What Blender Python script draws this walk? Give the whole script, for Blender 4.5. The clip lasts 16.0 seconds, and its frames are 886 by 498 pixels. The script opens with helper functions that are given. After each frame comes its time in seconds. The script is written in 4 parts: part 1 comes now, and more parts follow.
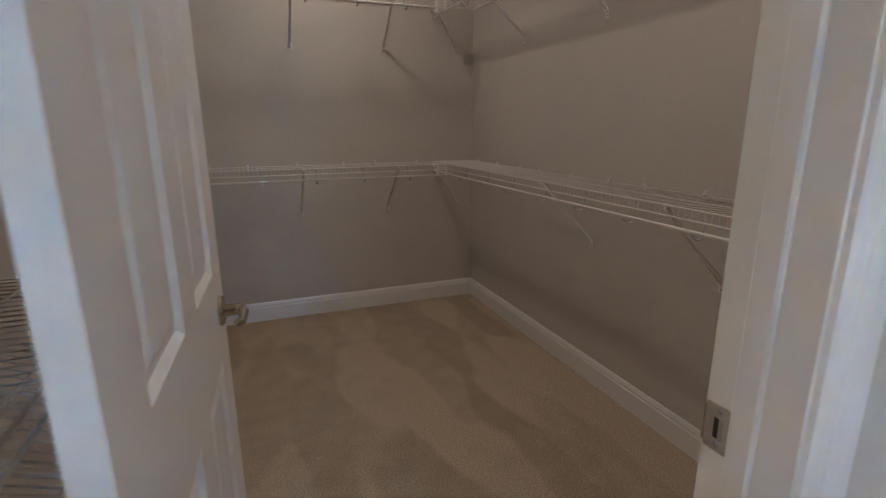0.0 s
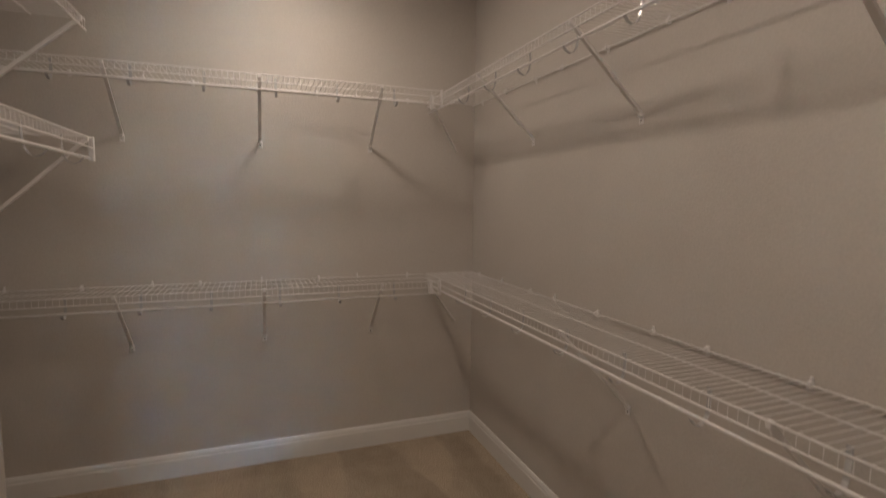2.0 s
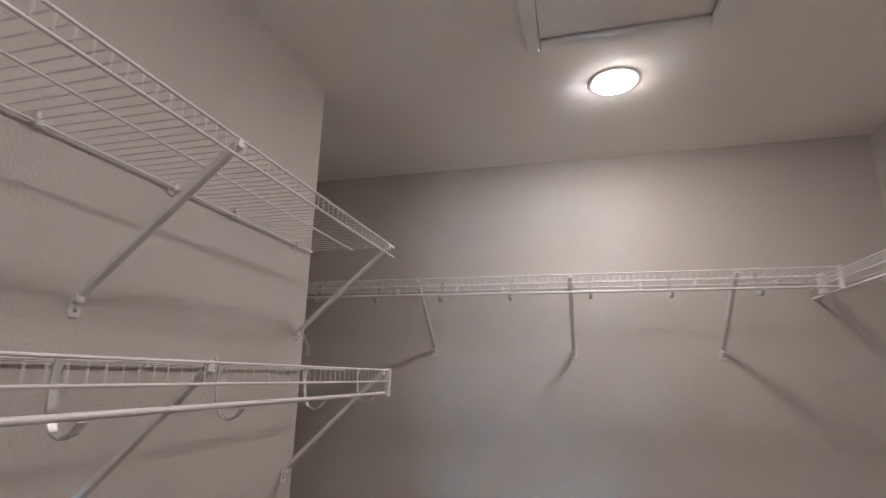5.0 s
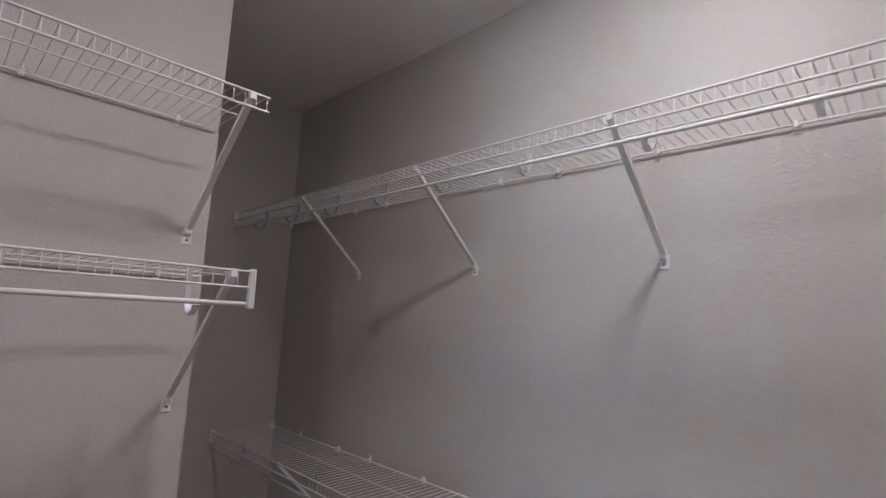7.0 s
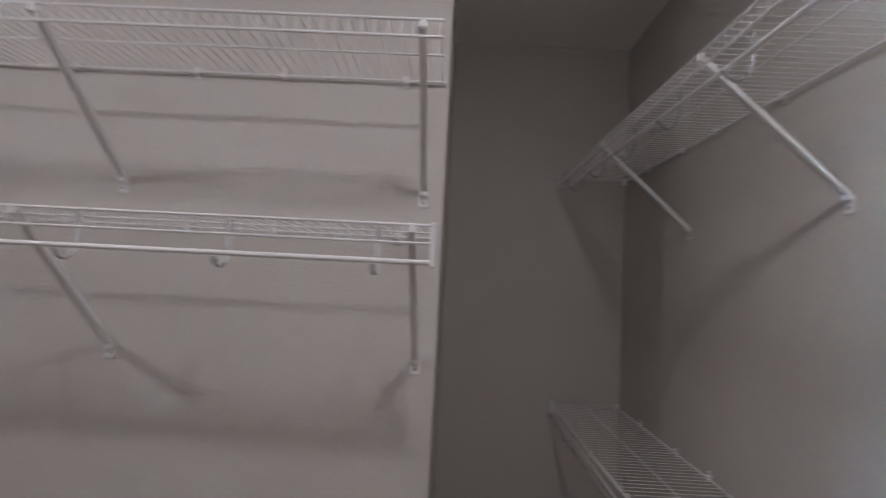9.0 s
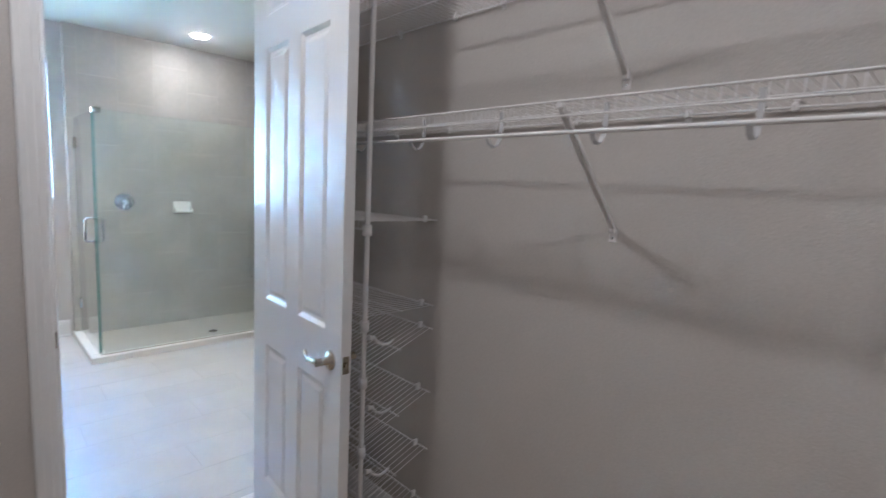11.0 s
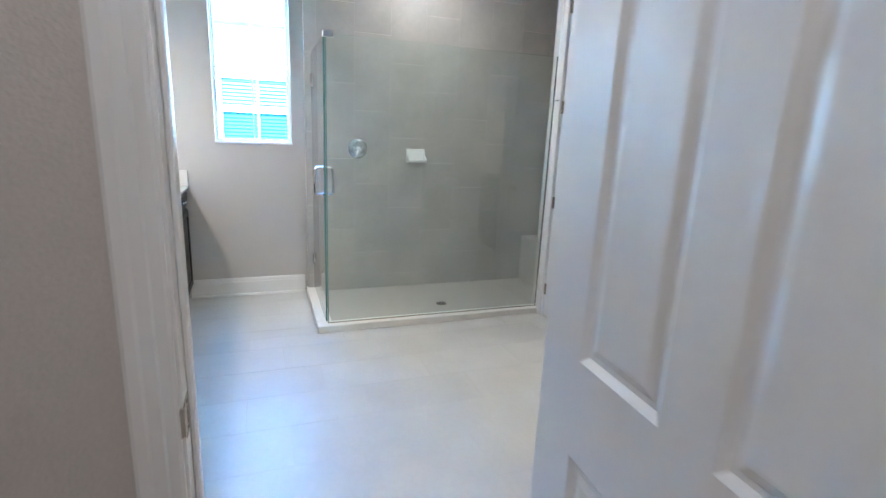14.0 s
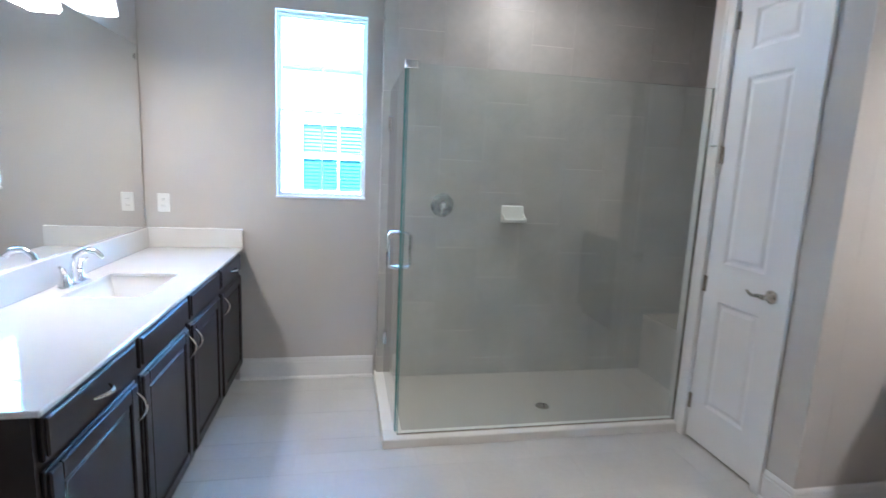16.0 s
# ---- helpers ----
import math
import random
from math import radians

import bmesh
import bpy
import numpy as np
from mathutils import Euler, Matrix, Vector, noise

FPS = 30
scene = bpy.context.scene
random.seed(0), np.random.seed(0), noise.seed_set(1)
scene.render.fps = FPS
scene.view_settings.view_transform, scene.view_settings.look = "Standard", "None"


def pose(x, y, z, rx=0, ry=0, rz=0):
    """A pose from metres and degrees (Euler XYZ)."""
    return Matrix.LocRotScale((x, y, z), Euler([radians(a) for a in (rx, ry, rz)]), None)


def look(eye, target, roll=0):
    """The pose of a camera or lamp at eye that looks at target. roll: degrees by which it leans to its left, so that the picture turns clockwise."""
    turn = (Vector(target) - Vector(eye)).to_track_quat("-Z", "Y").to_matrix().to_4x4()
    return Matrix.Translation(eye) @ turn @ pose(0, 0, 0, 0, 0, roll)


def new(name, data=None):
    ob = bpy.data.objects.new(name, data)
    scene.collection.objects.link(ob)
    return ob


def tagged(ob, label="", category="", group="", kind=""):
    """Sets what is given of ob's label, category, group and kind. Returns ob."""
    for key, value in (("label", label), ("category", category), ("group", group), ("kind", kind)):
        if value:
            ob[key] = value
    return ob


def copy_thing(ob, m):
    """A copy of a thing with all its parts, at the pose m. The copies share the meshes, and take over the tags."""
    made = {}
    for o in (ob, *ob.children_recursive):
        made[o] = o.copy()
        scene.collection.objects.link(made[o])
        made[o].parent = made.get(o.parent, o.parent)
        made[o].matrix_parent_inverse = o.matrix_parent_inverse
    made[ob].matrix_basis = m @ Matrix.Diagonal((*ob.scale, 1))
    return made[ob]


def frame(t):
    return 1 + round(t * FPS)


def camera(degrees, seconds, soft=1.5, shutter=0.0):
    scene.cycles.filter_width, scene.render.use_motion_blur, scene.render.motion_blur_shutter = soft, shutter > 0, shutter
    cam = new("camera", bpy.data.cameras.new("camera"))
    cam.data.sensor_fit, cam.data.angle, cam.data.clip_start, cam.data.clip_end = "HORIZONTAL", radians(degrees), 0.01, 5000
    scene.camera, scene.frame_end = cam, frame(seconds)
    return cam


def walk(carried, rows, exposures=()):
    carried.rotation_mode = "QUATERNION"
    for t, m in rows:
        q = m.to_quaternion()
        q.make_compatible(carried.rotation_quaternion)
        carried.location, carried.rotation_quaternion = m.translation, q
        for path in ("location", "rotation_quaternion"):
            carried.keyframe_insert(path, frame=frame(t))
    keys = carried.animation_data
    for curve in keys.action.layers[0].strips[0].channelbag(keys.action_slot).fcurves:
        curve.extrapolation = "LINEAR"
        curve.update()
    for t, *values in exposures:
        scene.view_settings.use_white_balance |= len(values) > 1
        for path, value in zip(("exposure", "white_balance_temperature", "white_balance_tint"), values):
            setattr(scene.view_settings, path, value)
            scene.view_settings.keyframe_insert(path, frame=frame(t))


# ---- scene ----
cam = camera(83.3, 16.0, 1.25, 0.5)
PATH = [
    (0, (0.213, 0.513, 1.323), (0.917, 2.321, 0.839), -0.2),
    (0.5, (0.299, 0.665, 1.332), (1.017, 2.469, 0.852), 0.2),
    (1, (0.371, 0.861, 1.372), (1.09, 2.667, 0.902), 0.5),
    (1.5, (0.433, 1.005, 1.443), (1.154, 2.838, 1.095), 0.6),
    (2, (0.514, 1.077, 1.507), (1.209, 2.943, 1.319), 0.6),
    (2.5, (0.572, 1.101, 1.586), (1.245, 2.984, 1.618), 0.6),
    (3, (0.63, 1.13, 1.647), (1.22, 3.02, 1.927), 0.6),
    (3.5, (0.664, 1.176, 1.673), (1.062, 3.085, 2.121), 0.6),
    (4, (0.618, 1.266, 1.698), (0.742, 3.202, 2.183), 0.7),
    (4.5, (0.535, 1.46, 1.7), (0.355, 3.386, 2.208), 0.8),
    (4.7, (0.533, 1.531, 1.704), (0.217, 3.439, 2.215), 0.9),
    (6.8, (1.01, 2.583, 1.642), (-0.302, 4.069, 1.906), 2.6),
    (7, (1.026, 2.681, 1.631), (-0.361, 4.094, 1.915), 2.7),
    (7.5, (1.028, 2.844, 1.63), (-0.581, 4.003, 1.892), 2.9),
    (8, (0.94, 3.002, 1.607), (-0.865, 3.836, 1.831), 3.3),
    (8.5, (0.877, 3.132, 1.621), (-1.063, 3.599, 1.761), 3.0),
    (9, (0.908, 3.201, 1.622), (-1.089, 3.168, 1.732), 2.9),
    (9.5, (0.951, 3.194, 1.601), (-0.969, 2.642, 1.685), 2.5),
    (10, (0.985, 3.134, 1.564), (-0.74, 2.122, 1.548), 2.1),
    (10.2, (0.993, 3.106, 1.555), (-0.657, 1.977, 1.5), 2.0),
    (12.3, (0.881, 2.728, 1.447), (-0.157, 1.08, 0.996), 2.8),
    (12.5, (0.859, 2.632, 1.447), (-0.135, 0.96, 0.982), 2.5),
    (13, (0.807, 2.382, 1.441), (-0.11, 0.668, 0.974), 2.5),
    (13.5, (0.704, 2.085, 1.432), (-0.089, 0.309, 0.964), 2.7),
    (14, (0.627, 1.785, 1.426), (-0.045, -0.039, 0.957), 2.6),
    (14.5, (0.588, 1.488, 1.405), (-0.054, -0.351, 0.949), 2.4),
    (15, (0.506, 1.248, 1.401), (-0.111, -0.602, 0.958), 2.3),
    (15.5, (0.464, 1.052, 1.441), (-0.059, -0.842, 1.067), 2.4),
    (16, (0.51, 0.9, 1.476), (0.126, -1.037, 1.159), 2.6),
]
# seconds, stops, kelvin, tint: the camera's own exposure and white balance drift along the walk
EXPOSURES = [(0.0, 6.25, 5950, 15), (1.0, 6.43, 6250, 14), (2.5, 6.77, 6150, 15), (4.5, 6.93, 5550, 15), (7.0, 6.96, 5030, 15), (9.0, 6.98, 4960, 14),
             (10.2, 7.1, 4850, 11), (12.5, 7.08, 4880, 9), (13.5, 6.98, 4930, 8), (14.5, 6.85, 4960, 10), (16.0, 6.57, 4970, 12)]
walk(cam, [(row[0], look(*row[1:])) for row in PATH], EXPOSURES)

CEIL = 2.75
SKY, VANITY_W = 0.15, 0.155
LED_GLOW, SHOWER_GLOW, SHADE_GLOW = 1.52, 1.95, 0.05


# ---- world, large lights ----
world = bpy.data.worlds.new("sky")
scene.world = world
world.use_nodes = True
wn = world.node_tree.nodes
sky = wn.new("ShaderNodeTexSky")
sky.sky_type = "NISHITA"
sky.sun_disc = False
sky.sun_elevation = radians(48)
sky.sun_rotation = radians(60)
wn["Background"].inputs[1].default_value = SKY
world.node_tree.links.new(sky.outputs[0], wn["Background"].inputs[0])

sun = new("sun", bpy.data.lights.new("sun", "SUN"))
sun.data.energy, sun.data.angle, sun.data.color = 3.2, radians(0.6), (1, 0.97, 0.93)
sun.matrix_world = look((4, 4, 12), (0, -6, 0))


WARM = (1.0, 0.77, 0.53)


# ---- materials ----
def material(name, colour, rough=0.5, metal=0.0, spots=0.0, spot_scale=3.0, grain=0.0, grain_scale=200.0, bump=0.0,
             bump_scale=250.0, tint=None, random_tone=0.0, spec=0.5):
    m = bpy.data.materials.new(name)
    m.use_nodes = True
    n, l = m.node_tree.nodes, m.node_tree.links
    b = n["Principled BSDF"]
    b.inputs["Roughness"].default_value, b.inputs["Metallic"].default_value = rough, metal
    b.inputs["Specular IOR Level"].default_value = spec
    pos = n.new("ShaderNodeNewGeometry").outputs["Position"]

    def noise_tex(scale, detail=3.0):
        t = n.new("ShaderNodeTexNoise")
        t.inputs["Scale"].default_value, t.inputs["Detail"].default_value = scale, detail
        l.new(pos, t.inputs["Vector"])
        return t.outputs["Fac"]

    def mixed(a, bcol, fac, lo, hi):
        r = n.new("ShaderNodeMapRange")
        r.inputs[1].default_value, r.inputs[2].default_value = 0.3, 0.7
        r.inputs[3].default_value, r.inputs[4].default_value = lo, hi
        l.new(fac, r.inputs[0])
        x = n.new("ShaderNodeMix")
        x.data_type = "RGBA"
        l.new(r.outputs[0], x.inputs[0])
        l.new(a, x.inputs[6])
        x.inputs[7].default_value = bcol
        return x.outputs[2]

    rgb = n.new("ShaderNodeRGB")
    rgb.outputs[0].default_value = (*colour, 1)
    out = rgb.outputs[0]
    dark = tuple(c * 0.6 for c in colour) if tint is None else tint
    if spots:
        out = mixed(out, (*dark, 1), noise_tex(spot_scale, 4), 0.0, spots)
    if grain:
        out = mixed(out, (*dark, 1), noise_tex(grain_scale, 2), 0.0, grain)
    if random_tone:
        info = n.new("ShaderNodeObjectInfo")
        h = n.new("ShaderNodeHueSaturation")
        r = n.new("ShaderNodeMapRange")
        r.inputs[3].default_value, r.inputs[4].default_value = 1 - random_tone, 1 + random_tone
        l.new(info.outputs["Random"], r.inputs[0])
        l.new(r.outputs[0], h.inputs["Value"])
        l.new(out, h.inputs["Color"])
        out = h.outputs[0]
    l.new(out, b.inputs["Base Color"])
    if bump:
        bp = n.new("ShaderNodeBump")
        bp.inputs["Strength"].default_value, bp.inputs["Distance"].default_value = bump, 0.004
        l.new(noise_tex(bump_scale, 3), bp.inputs["Height"])
        l.new(bp.outputs[0], b.inputs["Normal"])
    return m


WALL = material("wall_paint", (0.56, 0.525, 0.49), 0.62, spots=0.12, spot_scale=2.2, grain=0.16, grain_scale=130, bump=0.25, bump_scale=150)
BATH = material("bath_wall_paint", (0.56, 0.53, 0.50), 0.55, spots=0.09, spot_scale=2.0, grain=0.08, grain_scale=140, bump=0.25, bump_scale=150)
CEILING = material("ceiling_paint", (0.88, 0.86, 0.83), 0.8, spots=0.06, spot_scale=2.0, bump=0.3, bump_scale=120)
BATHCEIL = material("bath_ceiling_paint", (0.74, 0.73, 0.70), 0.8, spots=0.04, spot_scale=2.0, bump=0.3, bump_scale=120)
TRIM = material("trim_paint", (0.76, 0.75, 0.74), 0.32, spots=0.05, spot_scale=5, bump=0.04, bump_scale=60)
DOOR = material("door_paint", (0.76, 0.75, 0.75), 0.35, spots=0.05, spot_scale=4, grain=0.04, grain_scale=90, bump=0.05, bump_scale=80)
TILE = material("floor_tile_stone", (0.59, 0.575, 0.55), 0.40, spec=0.65, spots=0.24, spot_scale=3.2, grain=0.10, grain_scale=40, bump=0.02, bump_scale=30, random_tone=0.035)
WTILE = material("shower_tile_stone", (0.47, 0.455, 0.43), 0.42, spots=0.38, spot_scale=3.4, grain=0.16, grain_scale=24, bump=0.03, bump_scale=30, random_tone=0.035)
SGROUT = material("shower_grout", (0.60, 0.575, 0.54), 0.8, spots=0.15, spot_scale=12)
GROUT = material("grout", (0.59, 0.57, 0.54), 0.9, spots=0.2, spot_scale=12, bump=0.3, bump_scale=300)
PAN = material("shower_pan_acrylic", (0.45, 0.425, 0.39), 0.4, spots=0.12, spot_scale=4, grain=0.06, grain_scale=120)
CURB = material("curb_stone", (0.80, 0.78, 0.74), 0.3, spots=0.05, spot_scale=6)
QUARTZ = material("white_quartz", (0.73, 0.715, 0.69), 0.06, spots=0.05, spot_scale=9, grain=0.05, grain_scale=240)
PORC = material("white_porcelain", (0.82, 0.81, 0.79), 0.1, spots=0.03, spot_scale=5)
ESPRESSO = material("espresso_wood", (0.021, 0.017, 0.017), 0.40, spec=0.4, spots=0.5, spot_scale=6, grain=0.4, grain_scale=60, bump=0.05, bump_scale=90)
# blacker than the fronts: the shade under the units is in this colour
SHADOWBOX = material("toe_kick_painted_shade", (0.015, 0.012, 0.011), 0.7, spots=0.3)
CHROME = material("chrome", (0.80, 0.81, 0.82), 0.08, 1.0, spots=0.05)
# chrome darkened in its colour, in place of dark reflections
DARKCHROME = material("shaded_chrome", (0.47, 0.49, 0.51), 0.12, 1.0, spots=0.1)
NICKEL = material("satin_nickel", (0.62, 0.58, 0.52), 0.24, 1.0, spots=0.15, spot_scale=20)
BRASS = material("aged_nickel", (0.50, 0.45, 0.36), 0.25, 1.0, spots=0.25, spot_scale=30)
WIRE = material("white_vinyl_wire", (0.74, 0.72, 0.71), 0.36, spots=0.05, spot_scale=30)
PLASTIC = material("white_plastic", (0.80, 0.79, 0.76), 0.35, spots=0.03, spot_scale=10)
# near-black that stands in for the shade inside gaps, holes and slots
DARK = material("painted_recess_shade", (0.02, 0.02, 0.02), 0.6, spots=0.2)
VINYL = material("window_vinyl", (0.84, 0.85, 0.85), 0.35, spots=0.03)
SIDING = material("house_siding", (0.46, 0.46, 0.455), 0.6, spots=0.06, spot_scale=3, grain=0.04)
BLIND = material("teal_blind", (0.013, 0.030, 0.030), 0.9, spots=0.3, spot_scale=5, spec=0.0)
# paler copy of the blind, with the glare painted into its colour
GLARE = material("blind_painted_glare", (0.030, 0.040, 0.040), 0.9, spots=0.4, spot_scale=3, spec=0.0)
# dark teal that stands in for the dimness between the slats
SLATSHADE = material("dark_sheet_behind_slats", (0.006, 0.0165, 0.017), 0.9, spots=0.3, spot_scale=4, spec=0.0)
GRASS = material("grass_ground", (0.06, 0.09, 0.03), 0.9, spots=0.5, spot_scale=2, grain=0.4, grain_scale=60)
ROOF = material("roof_shingle", (0.09, 0.085, 0.08), 0.9, spots=0.4, spot_scale=6, grain=0.3, grain_scale=80)


def carpet_material():
    m = material("beige_carpet", (0.515, 0.435, 0.345), 0.95, spots=0.0, grain=0.95, grain_scale=150, tint=(0.28, 0.23, 0.17), spec=0.1)
    n, l = m.node_tree.nodes, m.node_tree.links
    b = n["Principled BSDF"]
    geo = n.new("ShaderNodeNewGeometry")
    # vacuum strokes: patches stretched along a slanting direction
    mp = n.new("ShaderNodeMapping")
    mp.inputs["Rotation"].default_value = (0, 0, radians(12))
    mp.inputs["Scale"].default_value = (3.2, 0.9, 1)
    l.new(geo.outputs["Position"], mp.inputs["Vector"])
    v = n.new("ShaderNodeTexVoronoi")
    v.inputs["Scale"].default_value = 1.5
    v.feature = "SMOOTH_F1"
    v.inputs["Smoothness"].default_value = 0.25
    bend = n.new("ShaderNodeTexNoise")
    bend.inputs["Scale"].default_value = 3.0
    l.new(geo.outputs["Position"], bend.inputs["Vector"])
    warp = n.new("ShaderNodeVectorMath")
    warp.operation = "MULTIPLY_ADD"
    warp.inputs[1].default_value = (0.25, 0.25, 0.0)
    l.new(bend.outputs["Color"], warp.inputs[0])
    l.new(mp.outputs[0], warp.inputs[2])
    l.new(warp.outputs[0], v.inputs["Vector"])
    ns = n.new("ShaderNodeTexNoise")
    ns.inputs["Scale"].default_value, ns.inputs["Detail"].default_value = 9, 5
    l.new(geo.outputs["Position"], ns.inputs["Vector"])
    add = n.new("ShaderNodeMath")
    add.operation = "ADD"
    sep = n.new("ShaderNodeSeparateColor")
    l.new(v.outputs["Color"], sep.inputs[0])
    l.new(sep.outputs[0], add.inputs[0])
    l.new(ns.outputs["Fac"], add.inputs[1])
    r = n.new("ShaderNodeMapRange")
    r.inputs[1].default_value, r.inputs[2].default_value = 0.4, 1.3
    r.inputs[3].default_value, r.inputs[4].default_value = 0.84, 1.16
    l.new(add.outputs[0], r.inputs[0])
    h = n.new("ShaderNodeHueSaturation")
    old = b.inputs["Base Color"].links[0].from_socket
    l.new(old, h.inputs["Color"])
    l.new(r.outputs[0], h.inputs["Value"])
    l.new(h.outputs[0], b.inputs["Base Color"])
    bp = n.new("ShaderNodeBump")
    bp.inputs["Strength"].default_value, bp.inputs["Distance"].default_value = 0.6, 0.008
    nb = n.new("ShaderNodeTexNoise")
    nb.inputs["Scale"].default_value, nb.inputs["Detail"].default_value = 150, 4
    l.new(geo.outputs["Position"], nb.inputs["Vector"])
    l.new(nb.outputs["Fac"], bp.inputs["Height"])
    l.new(bp.outputs[0], b.inputs["Normal"])
    return m


CARPET = carpet_material()


def glass_material(name, colour, rough=0.0):
    m = bpy.data.materials.new(name)
    m.use_nodes = True
    b = m.node_tree.nodes["Principled BSDF"]
    b.inputs["Base Color"].default_value = (*colour, 1)
    b.inputs["Roughness"].default_value, b.inputs["IOR"].default_value = rough, 1.48
    b.inputs["Transmission Weight"].default_value = 1.0
    return m


GLASS = glass_material("clear_glass", (0.925, 0.985, 0.97))
CLEAR = glass_material("clear_plastic", (0.88, 0.88, 0.90), 0.22)
PANE = glass_material("window_glass", (0.66, 0.95, 1.0))


def mirror_material():
    m = bpy.data.materials.new("mirror_silver")
    m.use_nodes = True
    b = m.node_tree.nodes["Principled BSDF"]
    b.inputs["Base Color"].default_value = (0.86, 0.88, 0.87, 1)
    b.inputs["Metallic"].default_value, b.inputs["Roughness"].default_value = 1.0, 0.01
    return m


MIRROR = mirror_material()
CLEAR.node_tree.nodes["Principled BSDF"].inputs["Transmission Weight"].default_value = 0.5
GLASSEDGE = material("polished_glass_edge", (0.11, 0.30, 0.28), 0.12, spots=0.25, spot_scale=7)


def glow_material(name, colour, strength):
    m = bpy.data.materials.new(name)
    m.use_nodes = True
    b = m.node_tree.nodes["Principled BSDF"]
    b.inputs["Base Color"].default_value = (0.8, 0.8, 0.8, 1)
    b.inputs["Emission Color"].default_value = (*colour, 1)
    b.inputs["Emission Strength"].default_value = strength
    return m


LED = glow_material("led_diffuser", (1.0, 0.82, 0.63), LED_GLOW)
LED2 = glow_material("shower_led_diffuser", (1.0, 0.80, 0.58), SHOWER_GLOW)
SHADE = glow_material("frosted_glass_shade", (1.0, 0.90, 0.78), SHADE_GLOW)


# ---- mesh building ----
class Mesh:
    """Gathers boxes, tubes and turned shapes, and becomes one mesh."""

    def __init__(self):
        self.v, self.f, self.smooth = [], [], []

    def add(self, verts, faces, smooth=False):
        k = len(self.v)
        self.v += [tuple(p) for p in verts]
        self.f += [tuple(i + k for i in f) for f in faces]
        self.smooth += [smooth] * len(faces)
        return self

    def box(self, x0, y0, z0, x1, y1, z1):
        v = [(x, y, z) for x in (x0, x1) for y in (y0, y1) for z in (z0, z1)]
        return self.add(v, [(0, 1, 3, 2), (4, 6, 7, 5), (0, 4, 5, 1), (2, 3, 7, 6), (0, 2, 6, 4), (1, 5, 7, 3)])

    def soft(self, x0, y0, z0, x1, y1, z1, b=0.003):
        """A box with chamfered edges."""
        lo, hi = (x0, y0, z0), (x1, y1, z1)
        bm = bmesh.new()
        for sx in (0, 1):
            for sy in (0, 1):
                for sz in (0, 1):
                    s = (sx, sy, sz)
                    for a in range(3):
                        p = [(hi[i] if s[i] else lo[i]) + (0 if i == a else (-b if s[i] else b)) for i in range(3)]
                        bm.verts.new(p)
        bmesh.ops.convex_hull(bm, input=bm.verts)
        bm.verts.index_update()
        self.add([v.co[:] for v in bm.verts], [[v.index for v in f.verts] for f in bm.faces])
        bm.free()
        return self

    def tube(self, pts, r, n=6, caps=True):
        pts = [Vector(p) for p in pts]
        rings = []
        up = None
        for i, p in enumerate(pts):
            d = (pts[min(i + 1, len(pts) - 1)] - pts[max(i - 1, 0)]).normalized()
            if up is None:
                up = Vector((0, 0, 1)) if abs(d.z) < 0.9 else Vector((1, 0, 0))
            a = d.cross(up).normalized()
            up = a.cross(d).normalized()
            rr = r[i] if isinstance(r, (list, tuple)) else r
            rings.append([p + rr * (math.cos(6.28318 * k / n) * a + math.sin(6.28318 * k / n) * up) for k in range(n)])
        v = [q for ring in rings for q in ring]
        f = [(i * n + k, i * n + (k + 1) % n, (i + 1) * n + (k + 1) % n, (i + 1) * n + k) for i in range(len(pts) - 1) for k in range(n)]
        self.add(v, f, n > 4)
        if caps:
            self.add(rings[0][::-1], [tuple(range(n))])
            self.add(rings[-1], [tuple(range(n))])
        return self

    def band(self, x, pts, w, t):
        """A flat strap of width w along x that follows (y, z) points."""
        v = []
        for i, p in enumerate(pts):
            a, b = pts[max(i - 1, 0)], pts[min(i + 1, len(pts) - 1)]
            d = Vector((b[0] - a[0], b[1] - a[1])).normalized()
            o = Vector((-d.y, d.x)) * t / 2
            v += [(x + sx * w / 2, p[0] + sg * o.x, p[1] + sg * o.y) for sx, sg in ((-1, -1), (1, -1), (1, 1), (-1, 1))]
        f = [(4 * i + k, 4 * i + (k + 1) % 4, 4 * i + 4 + (k + 1) % 4, 4 * i + 4 + k) for i in range(len(pts) - 1) for k in range(4)]
        e = 4 * len(pts) - 4
        return self.add(v, f + [(3, 2, 1, 0), (e, e + 1, e + 2, e + 3)])

    def lathe(self, profile, centre, axis="z", n=24):
        """Turns (radius, height) pairs round an axis through centre."""
        c = Vector(centre)
        v = []
        for r, h in profile:
            for k in range(n):
                a, b = r * math.cos(6.28318 * k / n), r * math.sin(6.28318 * k / n)
                v.append(c + Vector({"z": (a, b, h), "x": (h, a, b), "y": (b, h, a)}[axis]))
        f = [(i * n + k, i * n + (k + 1) % n, (i + 1) * n + (k + 1) % n, (i + 1) * n + k) for i in range(len(profile) - 1) for k in range(n)]
        return self.add(v, f, True)

    def prism(self, profile, axis, a, b):
        """Extrudes a closed 2D profile along an axis from a to b."""
        n = len(profile)
        put = {"x": lambda p, s: (s, p[0], p[1]), "y": lambda p, s: (p[0], s, p[1]), "z": lambda p, s: (p[0], p[1], s)}[axis]
        v = [put(p, a) for p in profile] + [put(p, b) for p in profile]
        f = [(k, (k + 1) % n, n + (k + 1) % n, n + k) for k in range(n)] + [tuple(range(n))[::-1], tuple(range(n, 2 * n))]
        return self.add(v, f)

    def data(self, name, mat):
        me = bpy.data.meshes.new(name)
        me.from_pydata(self.v, [], self.f)
        bm = bmesh.new()
        bm.from_mesh(me)
